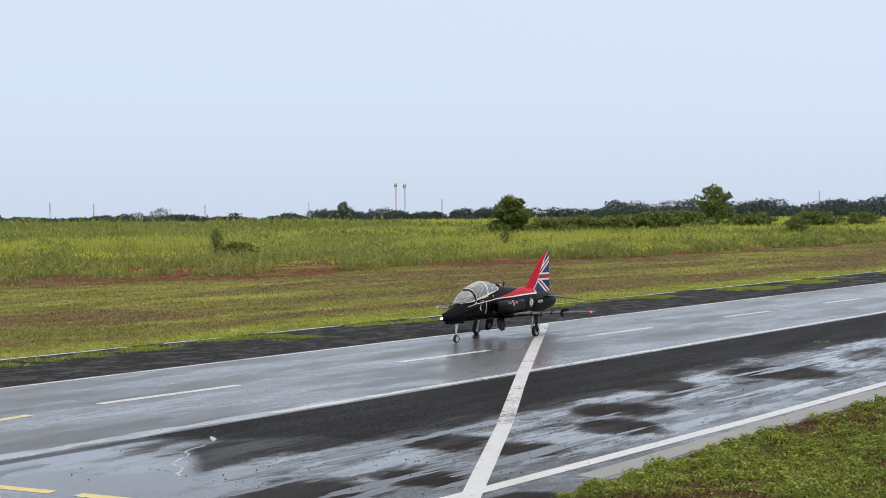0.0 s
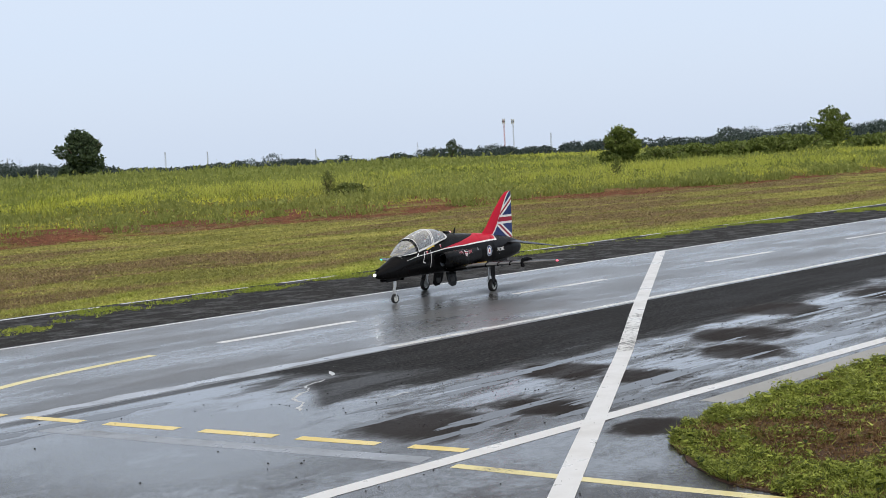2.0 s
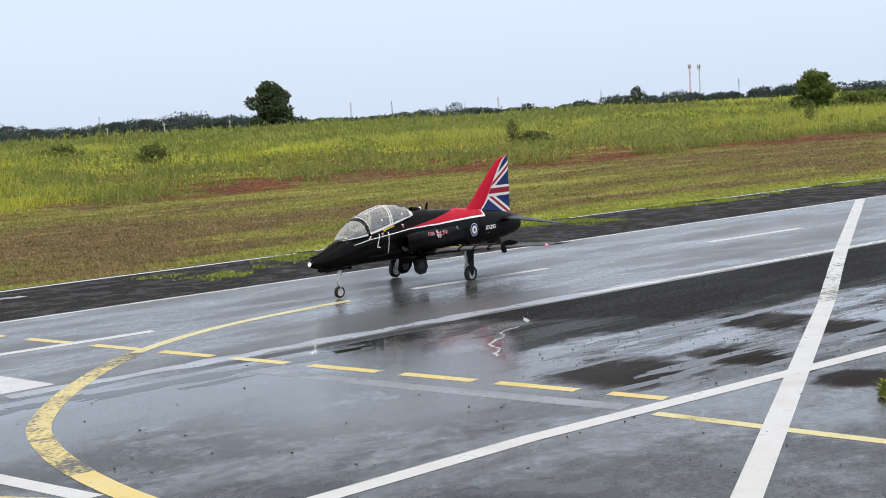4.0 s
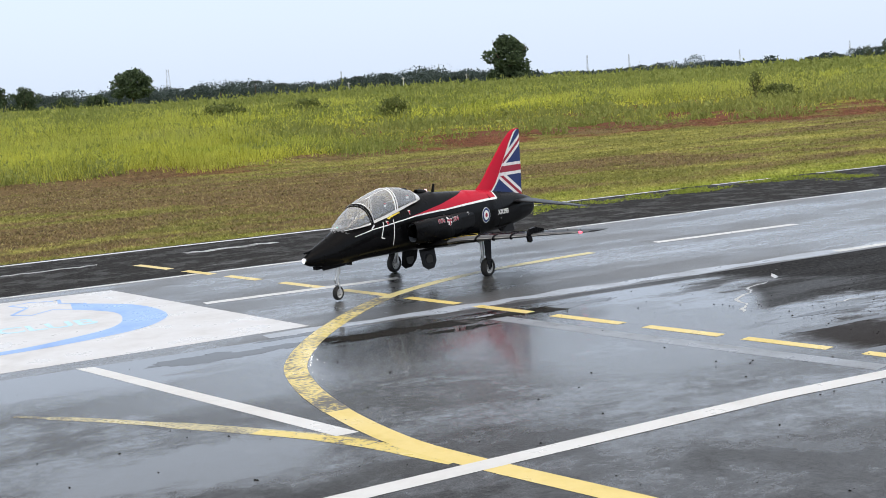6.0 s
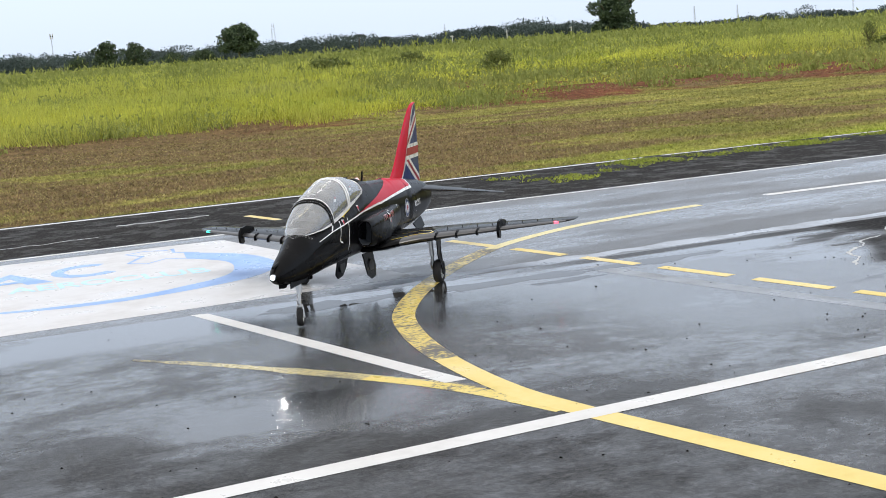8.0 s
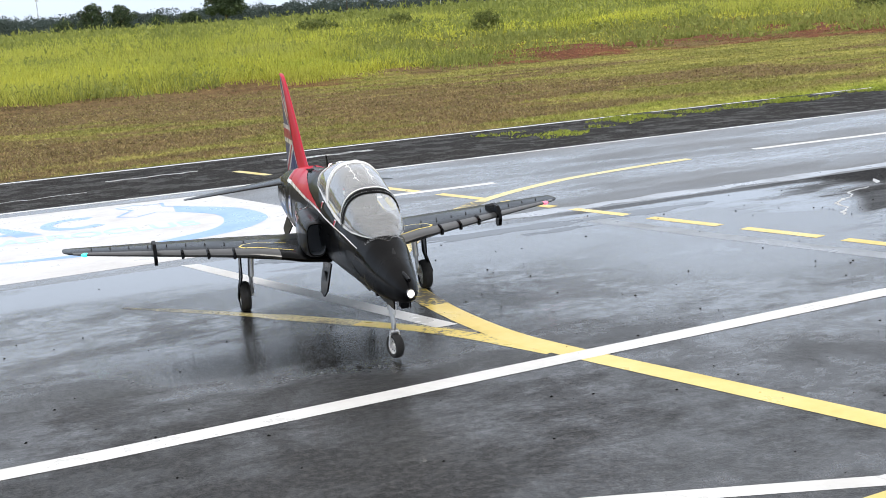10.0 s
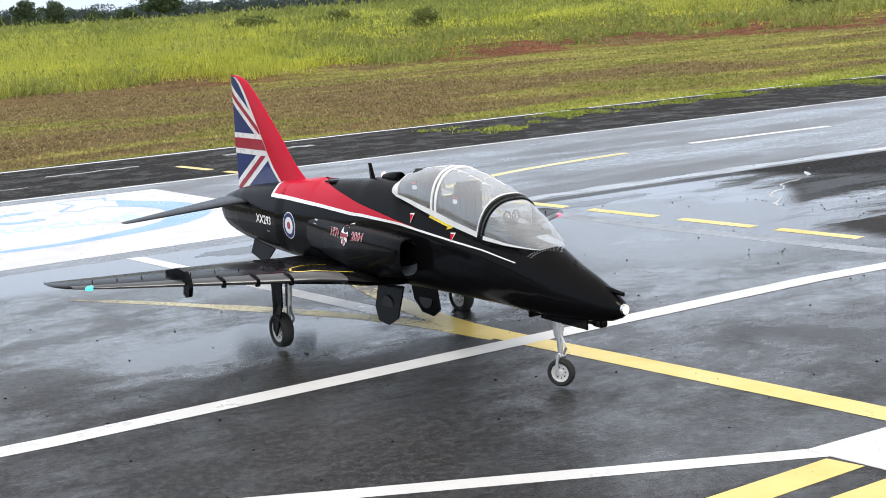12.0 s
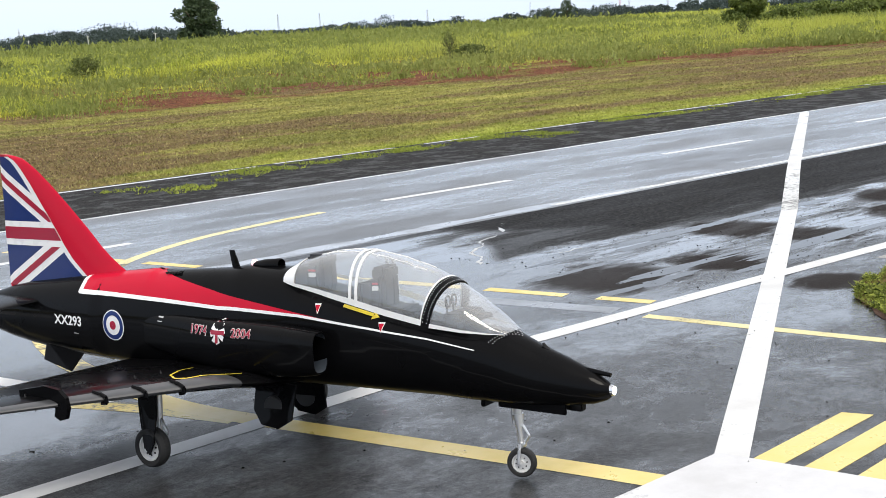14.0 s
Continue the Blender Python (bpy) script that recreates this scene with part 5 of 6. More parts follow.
# rivets round the windscreen
bm = bmesh.new()
for x, off in ((-0.195, 0.0065), (-0.215, 0.0065)):
    for a in np.linspace(0.06, math.pi - 0.06, 46):
        p, q = Vector(canopy_point(slant(x, a), a, off)), Vector(canopy_point(slant(x, a), a, off + 0.0012))
        tube(bm, p, q, 0.0022, n=6)
for x in (0.075, 0.092):
    for a in np.linspace(0.7, math.pi - 0.7, 24):
        zb, zt, zw, w, n = hull(x - 0.06 * abs(math.cos(a)))
        y = w * math.cos(a)
        xx = x - 0.10 * abs(math.cos(a))
        z = max((q for q in np.linspace(hull(xx)[2], hull(xx)[1], 60) if hull_y(xx, q) >= abs(y)), default=hull(xx)[2])
        tube(bm, (xx, y, z), (xx, y, z + 0.003), 0.0022, n=6)
tagged(part("rivets", bm, M_GREY, jet, "rows of small grey rivets"), kind="stuff")

# cockpit
bm = bmesh.new()
box(bm, (-0.27, -0.13, 0.58), (-0.10, 0.13, 0.598), 0.004)
box(bm, (-0.20, -0.10, 0.595), (-0.12, 0.10, 0.622), 0.008)
part("dashboard_cowl", bm, M_DARK, jet, "matt black dashboard cowl")
bm = bmesh.new()
for y in (-0.025, 0.025):
    tube(bm, (-0.225, y, 0.60), (-0.225, y, 0.665), 0.004, n=6)
    for k in range(10):
        a, b = 2 * math.pi * k / 10, 2 * math.pi * (k + 1) / 10
        tube(bm, (-0.22, y + 0.02 * math.cos(a), 0.655 + 0.022 * math.sin(a)), (-0.22, y + 0.02 * math.cos(b), 0.655 + 0.022 * math.sin(b)), 0.004, n=5)
part("sight_frame", bm, M_DARK, jet, "black gunsight rings")
for x0, dz in ((-0.50, 0.0), (-0.83, 0.055)):
    bm = bmesh.new()
    box(bm, (x0 - 0.06, -0.075, 0.58 + dz), (x0, 0.075, 0.76 + dz), 0.012)
    box(bm, (x0 - 0.06, -0.06, 0.745 + dz), (x0 + 0.012, 0.06, 0.795 + dz), 0.010)
    box(bm, (x0 - 0.02, -0.07, 0.60 + dz), (x0 + 0.11, 0.07, 0.635 + dz), 0.01)
    seat = part("ejection_seat", bm, M_SEAT, jet, "dark grey ejection seat")
    bm = bmesh.new()
    for y in (-0.03, 0.03):
        box(bm, (x0 + 0.001, y - 0.009, 0.63 + dz), (x0 + 0.006, y + 0.009, 0.74 + dz), 0.001)
    part("harness", bm, M_DOOR_IN, seat, "dark harness straps")
    for s in (1, -1):
        for mat, z0, h in ((M_WHITE, 0.705, 0.018), (M_RED, 0.728, 0.008)):
            bm = bmesh.new()
            box(bm, (x0 - 0.045, s * 0.0755 - 0.001, z0 + dz), (x0 - 0.012, s * 0.0755 + 0.001, z0 + h + dz))
            part("placard", bm, mat, seat)
    for y in (-0.018, 0.018):
        bm = bmesh.new()
        tube(bm, (x0 + 0.012, y, 0.775 + dz), (x0 + 0.012, y, 0.79 + dz), 0.006, n=6)
        part("pull_handle", bm, M_DARK, seat, "black pull handle")
bm = bmesh.new()
box(bm, (-0.60, -0.12, 0.63), (-0.57, 0.12, 0.74), 0.008)
part("rear_panel", bm, M_DARK, jet, "black rear instrument panel")

# spine fittings
bm = bmesh.new()
loft(bm, [[(x - 0.0, y, z) for x, y, z in ((-1.275, 0.004, z0), (-1.295, 0.0065, z0), (-1.325, 0.002, z0), (-1.325, -0.002, z0), (-1.295, -0.0065, z0), (-1.275, -0.004, z0))] if k == 0 else
          [(x - 0.035, y, z) for x, y, z in ((-1.275, 0.003, z0), (-1.29, 0.005, z0), (-1.305, 0.002, z0), (-1.305, -0.002, z0), (-1.29, -0.005, z0), (-1.275, -0.003, z0))]
          for k, z0 in enumerate((0.785, 0.862))])
part("blade_aerial", bm, M_BLACK, jet, "black blade aerial")
bm = bmesh.new()
bmesh.ops.create_uvsphere(bm, u_segments=16, v_segments=10, radius=0.017)
for v in bm.verts:
    v.co = Vector((v.co.x - 1.19, v.co.y, 0.803 + 1.25 * v.co.z))
part("beacon", bm, plain("pink_beacon_glow", (0.95, 0.6, 0.62), 0.3, emit=0.5), jet, "pale pink anti-collision beacon", True)
bm = bmesh.new()
rings = []
for x, r in ((-1.20, 0.012), (-1.13, 0.024), (-1.06, 0.027), (-1.055, 0.024), (-1.075, 0.018)):
    rings.append([(x, r * 1.2 * math.cos(a) + 0.0, 0.80 + r * math.sin(a)) for a in np.linspace(0, 2 * np.pi, 17)[:-1]])
loft(bm, rings, True, True)
part("ram_scoop", bm, M_BLACK, jet, "small black ram air scoop", True)
bm = bmesh.new()
for i in range(5):
    box(bm, (-1.56 - 0.016 * i, -0.07, hull(-1.56 - 0.016 * i)[1] - 0.012), (-1.568 - 0.016 * i, -0.03, hull(-1.56 - 0.016 * i)[1] - 0.004))
part("louvre", bm, M_DARK, jet)
bm = bmesh.new()
tube(bm, (0.175, 0, 0.492), (0.160, 0, 0.522), 0.013, 0.004, 12)
part("vane", bm, M_DARK, jet, "small black nose vane")
bm = bmesh.new()
tube(bm, (0.30, 0, 0.437), (0.388, 0, 0.428), 0.012, 0.008, 10)
part("nose_probe_fairing", bm, M_BLACK, jet)
bm = bmesh.new()
tube(bm, (0.385, 0, 0.372), (0.398, 0, 0.372), 0.021, 0.020, 20)
lamp_rim = part("landing_lamp", bm, M_OLEO, jet, "bright landing lamp in the nose", True)
bm = bmesh.new()
tube(bm, (0.396, 0, 0.372), (0.401, 0, 0.372), 0.017, 0.013, 20)
part("lamp_glass", bm, M_LAMP, lamp_rim, "glowing white lamp glass", True)

# jet pipe
bm = bmesh.new()
ring = lambda x, r: [(x, r * math.cos(a), 0.495 + r * math.sin(a)) for a in np.linspace(0, 2 * np.pi, 25)[:-1]]
loft(bm, [ring(-2.76, 0.070), ring(-2.83, 0.064), ring(-2.83, 0.058), ring(-2.72, 0.055)], False, True)
part("jet_pipe", bm, M_METAL_LE, jet, "dull grey jet pipe", True)


# fin
FIN_LE = np.array([(0.60, -1.74), (0.68, -1.83), (0.72, -1.905), (0.76, -1.975), (0.82, -2.05), (1.0, -2.235), (1.12, -2.36), (1.19, -2.445), (1.225, -2.505), (1.243, -2.57), (1.248, -2.62)])
fin_le = lambda z: float(np.interp(z, FIN_LE[:, 0], FIN_LE[:, 1]))
FIN_TE = -2.66


def fin_half(x, z):
    s = min(1.0, max(0.0, (fin_le(z) - x) / (fin_le(z) - FIN_TE + 1e-6)))
    t = 0.026 * (1 - 0.5 * (z - 0.7) / 0.55)
    return t * (math.sqrt(s / 0.3) if s < 0.3 else 1 - 0.85 * (s - 0.3) / 0.7)


bm = bmesh.new()
rings = []
for z in (0.60, 0.66, 0.70, 0.74, 0.78, 0.82, 0.9, 1.0, 1.1, 1.16, 1.20, 1.225, 1.238, 1.246):
    le = fin_le(z)
    ss = [0, 0.015, 0.05, 0.12, 0.2, 0.3, 0.5, 0.75, 1.0]
    px = [le - s * (le - FIN_TE) for s in ss]
    rings.append([(x, fin_half(x, z), z) for x in px] + [(x, -fin_half(x, z), z) for x in px[::-1][:-1]])
loft(bm, rings)
fin = part("fin", bm, M_RED, jet, "red swept fin with a union flag", True)


def clip(poly, inside, cross):
    out = []
    for i, p in enumerate(poly):
        q = poly[(i + 1) % len(poly)]
        if inside(p):
            out.append(p)
        if inside(p) != inside(q):
            out.append(cross(p, q))
    return out


def clip_convex(poly, region):
    for i, a in enumerate(region):
        b = region[(i + 1) % len(region)]
        d = lambda p: (b[0] - a[0]) * (p[1] - a[1]) - (b[1] - a[1]) * (p[0] - a[0])
        poly = clip(poly, lambda p: d(p) >= 0, lambda p, q: tuple(p[k] + (q[k] - p[k]) * d(p) / (d(p) - d(q)) for k in (0, 1)))
        if len(poly) < 3:
            return []
    return poly


flag_front = lambda z: FIN_TE + 0.65 * (fin_le(z) - FIN_TE)
FLAG_ROWS = np.linspace(0.630, 1.236, 32)


def fin_paint(name, polys, mat, off, label="", front=lambda z: flag_front(z)):
    """Flat shapes (x, z), laid on both faces of the fin and cut to the flag's field."""
    for s in (1, -1):
        bm = bmesh.new()
        for z0, z1 in zip(FLAG_ROWS, FLAG_ROWS[1:]):
            f0, f1 = front(z0), front(z1)
            te = FIN_TE + 0.001
            for k in range(5):
                cell = [(te + (f0 - te) * k / 5, z0), (te + (f0 - te) * (k + 1) / 5, z0), (te + (f1 - te) * (k + 1) / 5, z1), (te + (f1 - te) * k / 5, z1)]
                for poly in polys:
                    c = clip_convex(poly, cell)
                    if len(c) > 2:
                        bm.faces.new([bm.verts.new((x, s * (fin_half(x, z) + off), z)) for x, z in c])
        bmesh.ops.remove_doubles(bm, verts=bm.verts, dist=2e-5)
        bmesh.ops.recalc_face_normals(bm, faces=bm.faces)
        part(name, bm, mat, fin, label)


def stroke(p, q, w):
    d = Vector((q[0] - p[0], q[1] - p[1])).normalized()
    n = Vector((-d.y, d.x)) * w / 2
    return [(p[0] - n.x, p[1] - n.y), (q[0] - n.x, q[1] - n.y), (q[0] + n.x, q[1] + n.y), (p[0] + n.x, p[1] + n.y)]


whole = [(-3, 0.5), (-1.5, 0.5), (-1.5, 1.4), (-3, 1.4)]
fin_paint("white_border", [whole], M_WHITE, 0.0012, "white border of the flag")
fin_paint("blue_field", [whole], M_BLUE, 0.0022, "navy blue field of the flag", lambda z: flag_front(z) - 0.030)
CZ = 0.868
UP, DOWN = ((-2.31, CZ + 0.045), (-2.80, CZ + 0.37)), ((-2.28, CZ - 0.035), (-2.80, CZ - 0.335))
fin_paint("white_diagonal", [stroke(*UP, 0.085), stroke(*DOWN, 0.085)], M_WHITE, 0.0032)
fin_paint("red_diagonal", [stroke(*UP, 0.028), stroke(*DOWN, 0.028)], M_FLAG_RED, 0.0042)
fin_paint("white_bar", [stroke((-1.9, CZ), (-2.9, CZ), 0.112)], M_WHITE, 0.0050)
fin_paint("red_bar", [stroke((-1.9, CZ), (-2.9, CZ), 0.056)], M_FLAG_RED, 0.0060)


# wings and tailplanes
def aerofoil(n=14):
    s = (1 - np.cos(np.linspace(0, np.pi, n))) / 2
    t = 5 * (0.2969 * np.sqrt(s) - 0.126 * s - 0.3516 * s**2 + 0.2843 * s**3 - 0.1015 * s**4)
    return np.r_[np.c_[s[::-1], t[::-1]], np.c_[s[1:-1], -t[1:-1] * 0.8]]


FOIL = aerofoil()


def plane_surface(rows):
    """A lofted wing: rows of y, leading edge x, trailing edge x, z, thickness ratio."""
    return [[(le - (le - te) * s, y, z + t * th * (le - te)) for s, t in FOIL] for y, le, te, z, th in rows]


WING = [(0.10, -0.90, -1.84, 0.345, 0.105), (0.25, -0.975, -1.845, 0.348, 0.10), (0.34, -1.03, -1.85, 0.350, 0.098), (0.65, -1.205, -1.865, 0.360, 0.094), (0.97, -1.39, -1.88, 0.371, 0.09), (1.25, -1.55, -1.895, 0.380, 0.085),
        (1.36, -1.615, -1.90, 0.384, 0.08), (1.42, -1.665, -1.902, 0.386, 0.065), (1.452, -1.73, -1.895, 0.387, 0.04), (1.46, -1.79, -1.87, 0.387, 0.02)]
TAIL = [(0.03, -2.33, -2.70, 0.585, 0.07), (0.10, -2.37, -2.71, 0.577, 0.068), (0.40, -2.50, -2.735, 0.54, 0.062), (0.64, -2.61, -2.755, 0.508, 0.055), (0.69, -2.645, -2.755, 0.502, 0.035), (0.70, -2.68, -2.75, 0.50, 0.02)]
wing_at = lambda y: [float(np.interp(y, [r[0] for r in WING], [r[k] for r in WING])) for k in range(1, 5)]


def wing_z(x, y, upper=1):
    le, te, z, th = wing_at(y)
    s = min(1.0, max(0.0, (le - x) / (le - te)))
    t = 5 * (0.2969 * math.sqrt(s) - 0.126 * s - 0.3516 * s**2 + 0.2843 * s**3 - 0.1015 * s**4)
    return z + (t if upper > 0 else -0.8 * t) * th * (le - te)


flip = lambda rings, s: [[(x, s * y, z) for x, y, z in ring_] for ring_ in rings]
for s in (1, -1):
    bm = bmesh.new()
    loft(bm, flip(plane_surface(WING), s))
    wing = part("wing", bm, M_BLACK, jet, "gloss black swept wing", True)
    # grey leading edge
    bm = bmesh.new()
    rings = []
    for y in np.linspace(0.36, 1.40, 20):
        le, te, z, th = wing_at(y)
        c = le - te
        rings.append([(le - c * q + 0.0015, s * y, wing_z(le - c * q, y, u) + u * 0.0012) for q, u in ((0.10, 1), (0.05, 1), (0.02, 1), (0.006, 1), (0.0, 1), (0.006, -1), (0.02, -1), (0.05, -1))])
    loft(bm, rings, False, False, False)
    part("leading_edge", bm, M_METAL_LE, wing, "dull grey leading edge", True)
    bm = bmesh.new()
    le, te, z, th = wing_at(0.97)
    prof = [(le + 0.03, z - 0.05), (le + 0.045, z - 0.01), (le + 0.036, z + 0.03), (le + 0.0, z + 0.06), (le - 0.08, z + 0.068), (le - 0.22, z + 0.040), (le - 0.22, z + 0.012), (le - 0.02, z - 0.004), (le - 0.03, z - 0.045), (le + 0.0, z - 0.058)]
    loft(bm, [[(x, s * (0.97 + d), q) for x, q in prof] for d in (-0.009, 0.009)])
    part("wing_fence", bm, M_BLACK, wing, "curved black wing fence")
    for y in (0.57, 0.70, 0.83):
        bm = bmesh.new()
        le, te, z, th = wing_at(y)
        pts = [(le - 0.06, wing_z(le - 0.06, y) + 0.004), (le - 0.02, wing_z(le - 0.02, y) + 0.006), (le + 0.008, z + 0.008), (le + 0.010, z - 0.012), (le - 0.015, wing_z(le - 0.015, y, -1) - 0.006)]
        for p, q in zip(pts, pts[1:]):
            tube(bm, (p[0], s * y, p[1]), (q[0], s * y, q[1]), 0.008, n=6)
        part("stall_strip", bm, M_BLACK, wing)
    for y in (0.45, 0.80):
        bm = bmesh.new()
        le, te, z, th = wing_at(y)
        loft(bm, [[(x, s * y + r * 0.7 * math.cos(a), z - 0.022 + r * math.sin(a)) for a in np.linspace(0, 2 * np.pi, 11)[:-1]] for x, r in ((te + 0.25, 0.004), (te + 0.16, 0.018), (te + 0.02, 0.02), (te - 0.05, 0.006))])
        part("flap_fairing", bm, M_BLACK, wing, "", True)
    for k in range(9):
        bm = bmesh.new()
        y = 0.5 + 0.1 * k
        le, te, z, th = wing_at(y)
        x = le - 0.30 * (le - te)
        tube(bm, (x, s * y, wing_z(x, y) - 0.002), (x - 0.004, s * y, wing_z(x, y) + 0.012), 0.004, 0.002, 6)
        part("vortex_pin", bm, M_DARK, wing)
    mk = [(-1.09, 0.29), (-1.20, 0.51), (-1.235, 0.535), (-1.28, 0.51), (-1.36, 0.29)]
    bm = bmesh.new()
    for p, q in zip(mk, mk[1:]):
        rows_ = []
        d = (Vector((q[0], q[1])) - Vector((p[0], p[1]))).normalized()
        n = Vector((-d.y, d.x)) * 0.0045
        for k in range(9):
            c = Vector(p).lerp(Vector(q), k / 8)
            rows_.append([((c + e).x, s * (c + e).y, wing_z((c + e).x, (c + e).y) + 0.0022) for e in (n, -n)])
        loft(bm, rows_, False, False, False)
    part("walkway_marking", bm, M_YELLOW, wing, "yellow walkway outline")
    bm = bmesh.new()
    bmesh.ops.create_uvsphere(bm, u_segments=12, v_segments=8, radius=0.5)
    le = wing_at(1.335)[0]
    for v in bm.verts:
        v.co = Vector((le - 0.008 + v.co.x * 0.03, s * (1.335 + v.co.y * 0.045), wing_at(1.335)[2] + v.co.z * 0.022))
    part("nav_lamp", bm, M_NAV_RED if s > 0 else M_NAV_GREEN, wing, "glowing red wing lamp" if s > 0 else "glowing green wing lamp", True)
    bm = bmesh.new()
    loft(bm, flip(plane_surface(TAIL), s))
    part("tailplane", bm, M_BLACK, jet, "gloss black drooping tailplane", True)
    bm = bmesh.new()
    prof = [(-2.12, 0.345), (-2.36, 0.37), (-2.35, 0.30), (-2.17, 0.262)]
    loft(bm, [[(x, s * (0.095 + (0.36 - z) * 0.45 + d), z) for x, z in prof] for d in (-0.004, 0.004)])
    part("ventral_fin", bm, M_BLACK, jet, "small black ventral fin")
    # hinged main-wheel doors under the belly
    bm = bmesh.new()
    prof = [(-0.95, 0.31), (-0.96, 0.165), (-1.02, 0.128), (-1.105, 0.140), (-1.15, 0.20), (-1.15, 0.31)]
    y0, tilt = (0.10, 0.45) if s > 0 else (0.10, 0.55)
    loft(bm, [[(x, s * (y0 + (0.31 - z) * tilt * 0.45 + d), z) for x, z in prof] for d in (-0.005, 0.005)])
    door = part("wheel_door", bm, M_BLACK, jet, "hanging black wheel-bay door")
    bm = bmesh.new()
    tube(bm, (-1.055, s * (y0 + 0.014), 0.215), (-1.055, s * (y0 + 0.030), 0.215), 0.05, 0.045, 18)
    part("door_pressing", bm, M_DOOR_IN, door)


# undercarriage
def revolve(bm, prof, n=28):
    """Turns a profile of (radius, y) round the y axis."""
    loft(bm, [[(r * math.cos(a), y, r * math.sin(a)) for r, y in prof] for a in np.linspace(0, 2 * np.pi, n + 1)[:-1]] , False, False, False)
    bm.verts.ensure_lookup_table()
    m = len(prof)
    for k in range(m - 1):
        bm.faces.new((bm.verts[(n - 1) * m + k], bm.verts[(n - 1) * m + k + 1], bm.verts[k + 1], bm.verts[k]))
    bmesh.ops.recalc_face_normals(bm, faces=bm.faces)


def wheel(name, r, w, label):
    h, ri = w / 2, r * 0.65
    bm = bmesh.new()
    revolve(bm, [(ri, -h * 0.7), (r * 0.72, -h * 0.98), (r * 0.88, -h), (r * 0.96, -h * 0.75), (r, -h * 0.35), (r * 0.985, -h * 0.3), (r, -h * 0.25), (r * 1.0, h * 0.25), (r * 0.985, h * 0.3), (r, h * 0.35), (r * 0.96, h * 0.75), (r * 0.88, h), (r * 0.72, h * 0.98), (ri, h * 0.7)])
    tyre = part(name, bm, M_RUBBER, jet, label, True)
    bm = bmesh.new()
    revolve(bm, [(0.001, -h * 0.75), (ri * 0.28, -h * 0.75), (ri * 0.32, -h * 0.5), (ri * 0.82, -h * 0.45), (ri * 0.9, -h * 0.78), (ri, -h * 0.78), (ri, h * 0.78), (ri * 0.9, h * 0.78), (ri * 0.82, h * 0.45), (ri * 0.32, h * 0.5), (ri * 0.28, h * 0.75), (0.001, h * 0.75)])
    rim = part("rim", bm, M_RIM, tyre, "pale cast alloy rim", True)
    bm = bmesh.new()
    for k in range(8):
        a = 2 * math.pi * k / 8
        for s in (1, -1):
            c = Vector((ri * 0.58 * math.cos(a), s * h * 0.47, ri * 0.58 * math.sin(a)))
            tube(bm, c, c + Vector((0, s * h * 0.06, 0)), ri * 0.085, n=8)
    part("rim_holes", bm, M_DARK, tyre)
    return tyre


NOSE_R, MAIN_R = 0.057, 0.083
MAIN_X, MAIN_Y = -1.425, 0.515
nose_wheel = wheel("nose_wheel", NOSE_R, 0.040, "small black tyre on an alloy rim")
main_wheels = [(s, wheel("main_wheel", MAIN_R, 0.056, "black tyre on an alloy rim")) for s in (1, -1)]
bm = bmesh.new()
tube(bm, (-0.005, 0, 0.20), (-0.02, 0, 0.33), 0.017, n=12)
tube(bm, (-0.008, 0, 0.225), (-0.010, 0, 0.245), 0.022, n=12)
tube(bm, (-0.028, 0, 0.20), (-0.034, 0, 0.28), 0.008, n=8)
tube(bm, (0.0, 0, 0.13), (-0.008, 0, 0.205), 0.011, n=12)
tube(bm, (0.0, -0.016, 0.125), (0.0, 0.016, 0.125), 0.014, n=12)
for y in (-0.026, 0.026):
    tube(bm, (0.0, y * 0.6, 0.13), (0.0, y, NOSE_R), 0.007, 0.006, 8)
tube(bm, (0.0, -0.03, NOSE_R), (0.0, 0.03, NOSE_R), 0.006, n=8)
tube(bm, (0.018, 0, 0.135), (0.035, 0, 0.165), 0.005, n=6)
tube(bm, (0.035, 0, 0.165), (0.008, 0, 0.205), 0.005, n=6)
part("nose_leg", bm, M_ALLOY, jet, "bright alloy nose leg", True)
bm = bmesh.new()
box(bm, (0.0, -0.045, 0.268), (0.25, -0.037, 0.315), 0.003)
box(bm, (0.0, 0.037, 0.268), (0.25, 0.045, 0.315), 0.003)
box(bm, (0.25, -0.02, 0.282), (0.295, 0.02, 0.318), 0.004)
part("nose_door", bm, M_BLACK, jet, "black nose-wheel bay doors")
bm = bmesh.new()
box(bm, (-0.075, -0.05, 0.262), (-0.058, 0.05, 0.315), 0.003)
part("nose_door_rear", bm, M_BLACK, jet)
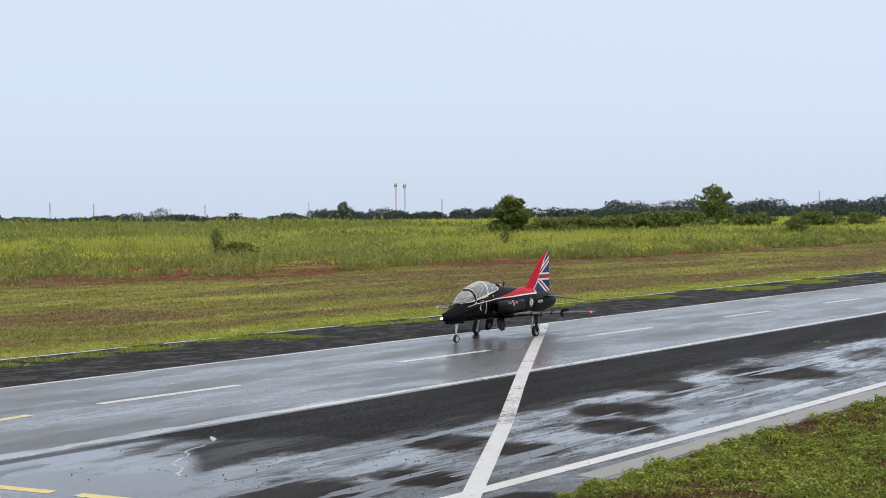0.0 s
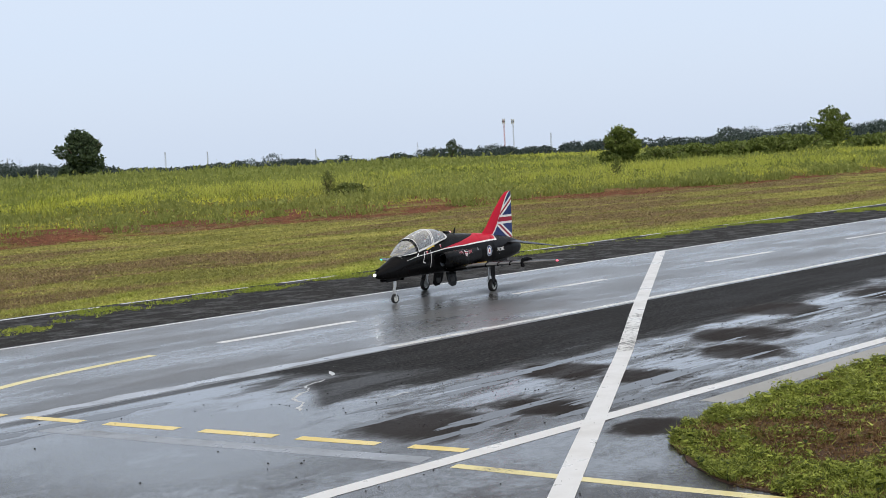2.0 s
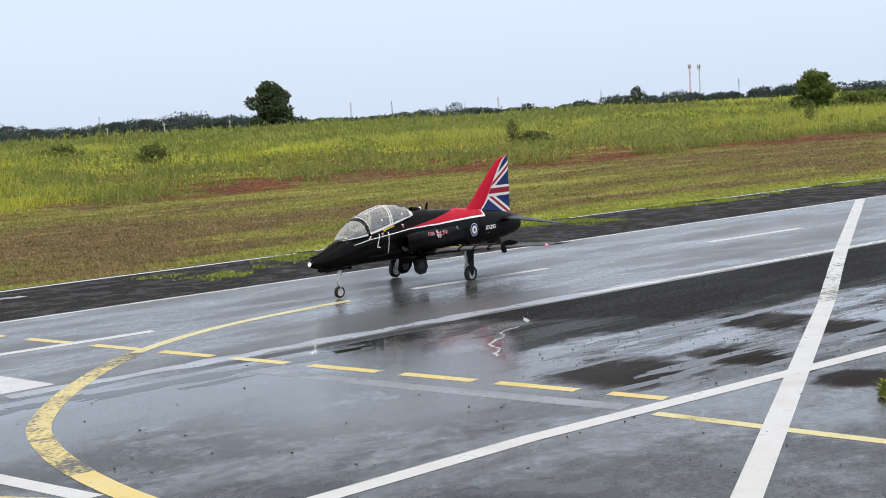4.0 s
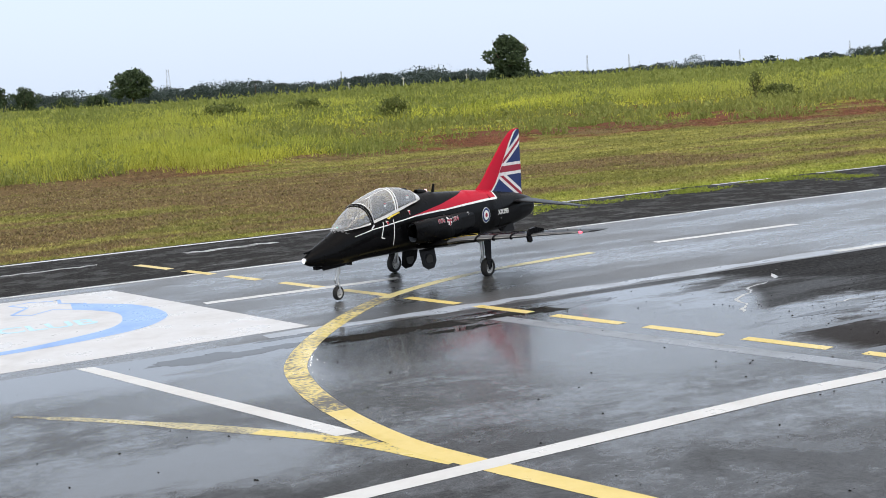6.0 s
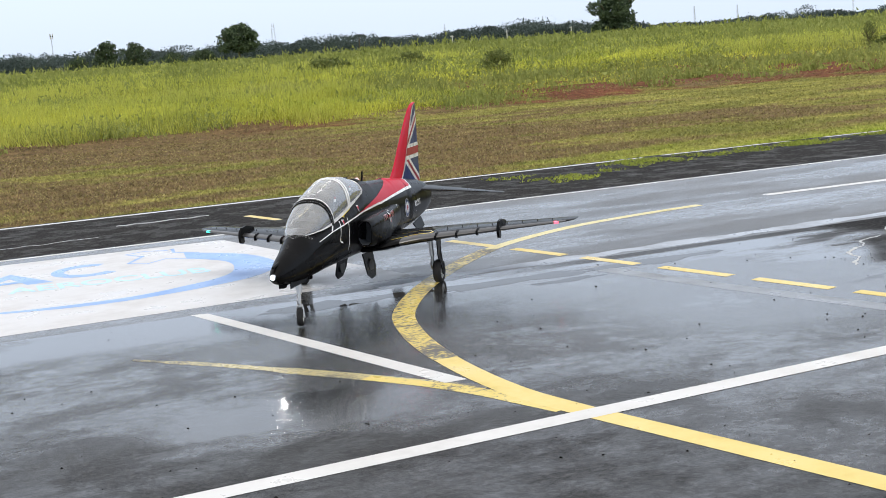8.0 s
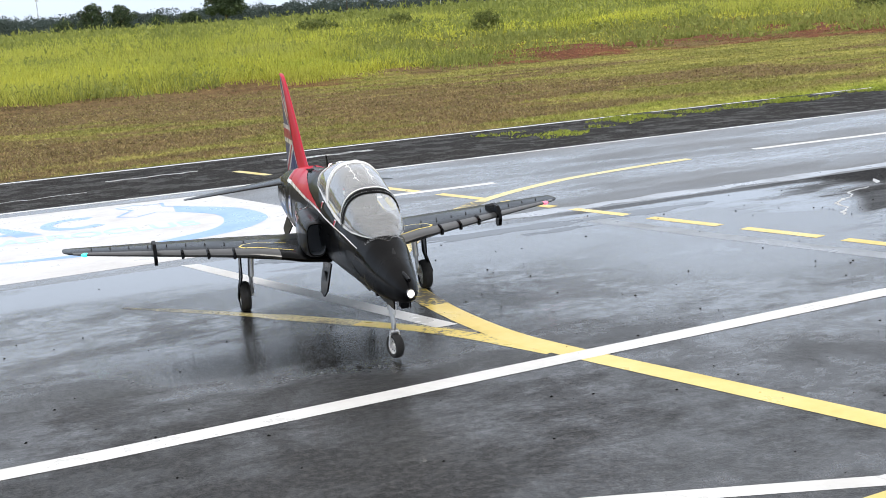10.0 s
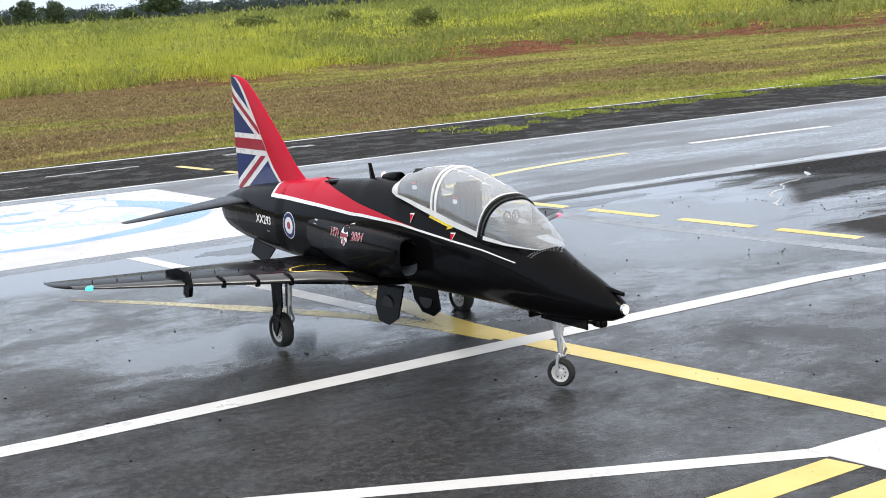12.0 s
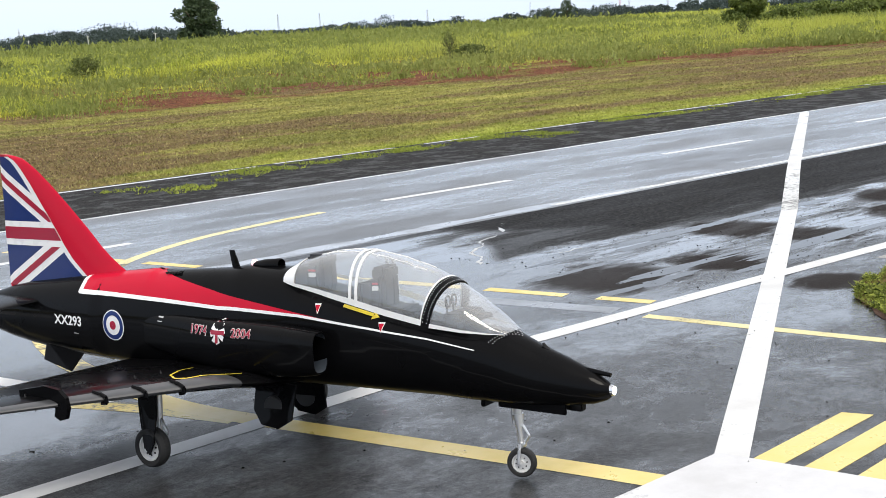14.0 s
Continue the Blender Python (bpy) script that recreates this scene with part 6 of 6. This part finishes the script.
for s in (1, -1):
    x, y = MAIN_X, s * MAIN_Y
    bm = bmesh.new()
    tube(bm, (x, y - s * 0.045, 0.19), (x - 0.0, y - s * 0.055, 0.345), 0.017, n=12)
    tube(bm, (x, y - s * 0.04, 0.10), (x, y - s * 0.045, 0.20), 0.011, n=12)
    tube(bm, (x, y - s * 0.05, MAIN_R + 0.01), (x, y + s * 0.02, MAIN_R), 0.010, n=10)
    tube(bm, (x, y - s * 0.045, MAIN_R), (x, y - s * 0.04, 0.11), 0.013, n=10)
    tube(bm, (x + 0.01, y - s * 0.045, 0.10), (x + 0.045, y - s * 0.045, 0.135), 0.006, n=6)
    tube(bm, (x + 0.045, y - s * 0.045, 0.135), (x + 0.014, y - s * 0.045, 0.19), 0.006, n=6)
    tube(bm, (x, y - s * 0.05, 0.28), (x, y - s * 0.16, 0.340), 0.006, n=8)
    leg = part("main_leg", bm, M_ALLOY, jet, "bright alloy main leg", True)
    bm = bmesh.new()
    prof = [(-0.055, 0.345), (0.050, 0.345), (0.040, 0.20), (0.045, 0.11), (0.018, 0.06), (-0.010, 0.09), (-0.050, 0.21)]
    loft(bm, [[(x + a, y + s * (0.008 + (0.345 - z) * 0.06 * 0 + d), z) for a, z in prof] for d in (-0.004, 0.004)])
    for v in bm.verts:
        if v.co.z < 0.16:
            v.co.y += s * 0.026
    part("leg_door", bm, M_BLACK, leg, "black leg door")

# the airframe's final lines: longer behind the cockpit, slimmer, the spine lower amidships
LONG = np.array([(-3.0, -3.17), (-2.83, -3.0), (-2.62, -2.83), (-2.165, -2.32), (-1.88, -2.02), (-1.34, -1.41), (-1.235, -1.32), (-0.785, -0.83), (-0.45, -0.525), (-0.25, -0.318), (0.0, -0.072), (0.062, -0.008), (0.4, 0.395), (0.5, 0.495)])
DROP = np.array([(-2.8, -0.02), (-2.2, -0.022), (-1.88, -0.025), (-1.3, -0.042), (-0.785, -0.024), (-0.45, -0.009), (-0.25, 0.002), (0.0, 0.0), (0.4, -0.008)])


def airframe(co):
    x, y, z = co
    out = abs(y)
    k = 1.0 if x < -2.0 else min(1.0, max(0.0, (0.45 - out) / 0.2))
    long, drop = float(np.interp(x, LONG[:, 0], LONG[:, 1])), float(np.interp(x, DROP[:, 0], DROP[:, 1]))
    slim = 1 - (0.12 if x > -2.0 else 0.06) * min(1.0, max(0.0, (0.5 - out) / 0.25))
    if x < -1.7:
        drop += min(0.02, max(0.0, (z - 0.65) * 0.09))
    return (k * long + (1 - k) * (x - 0.02), y * slim, z + (x + 0.9) * 0.007 + k * drop + (1 - k) * 0.002)


GEAR = ("nose_leg", "main_leg", "leg_door", "nose_wheel", "main_wheel", "rim", "rim_holes")
for ob in jet.children_recursive:
    if ob.type == "MESH" and ob.name.split(".")[0] not in GEAR:
        for v in ob.data.vertices:
            v.co = airframe(v.co)
        ob.data.update()


# ---- movement ----
def jet_place(t):
    """Where the jet is between its rows, for the turning of its wheels."""
    ts = [r[0] for r in JET_ROWS]
    return [float(np.interp(t, ts, [r[k] for r in JET_ROWS])) for k in (1, 2, 3)]


def motions():
    walk(jet, [(t, pose(x, y, 0.0) @ pose(0, 0, 0, 0, 0, h) @ pose(-0.9, 0, 0, bank, -0.4, 0) @ pose(0.9, 0, 0)) for t, x, y, h, bank in JET_ROWS])
    rolled, spins, prev = 0.0, [], jet_place(0)
    for k in range(0, 421):
        t = k / 30
        p = jet_place(t)
        rolled += math.hypot(p[0] - prev[0], p[1] - prev[1])
        way = math.degrees(math.atan2(p[1] - prev[1], p[0] - prev[0])) if p != prev else p[2]
        steer = (way - p[2] + 180) % 360 - 180
        spins.append((t, rolled, steer))
        prev = p
    smooth = [float(np.mean([s[2] for s in spins[max(1, k - 20):k + 21]])) for k in range(len(spins))]
    walk(nose_wheel, [(t, pose(0, 0, NOSE_R, 0, 0, max(-30, min(30, st))) @ pose(0, 0, 0, 0, math.degrees(d / NOSE_R) % 360, 0)) for (t, d, _), st in zip(spins, smooth)])
    for s, w in main_wheels:
        walk(w, [(t, pose(MAIN_X, s * MAIN_Y, MAIN_R, 0, math.degrees(d / MAIN_R) % 360, 0)) for t, d, _ in spins])


motions()
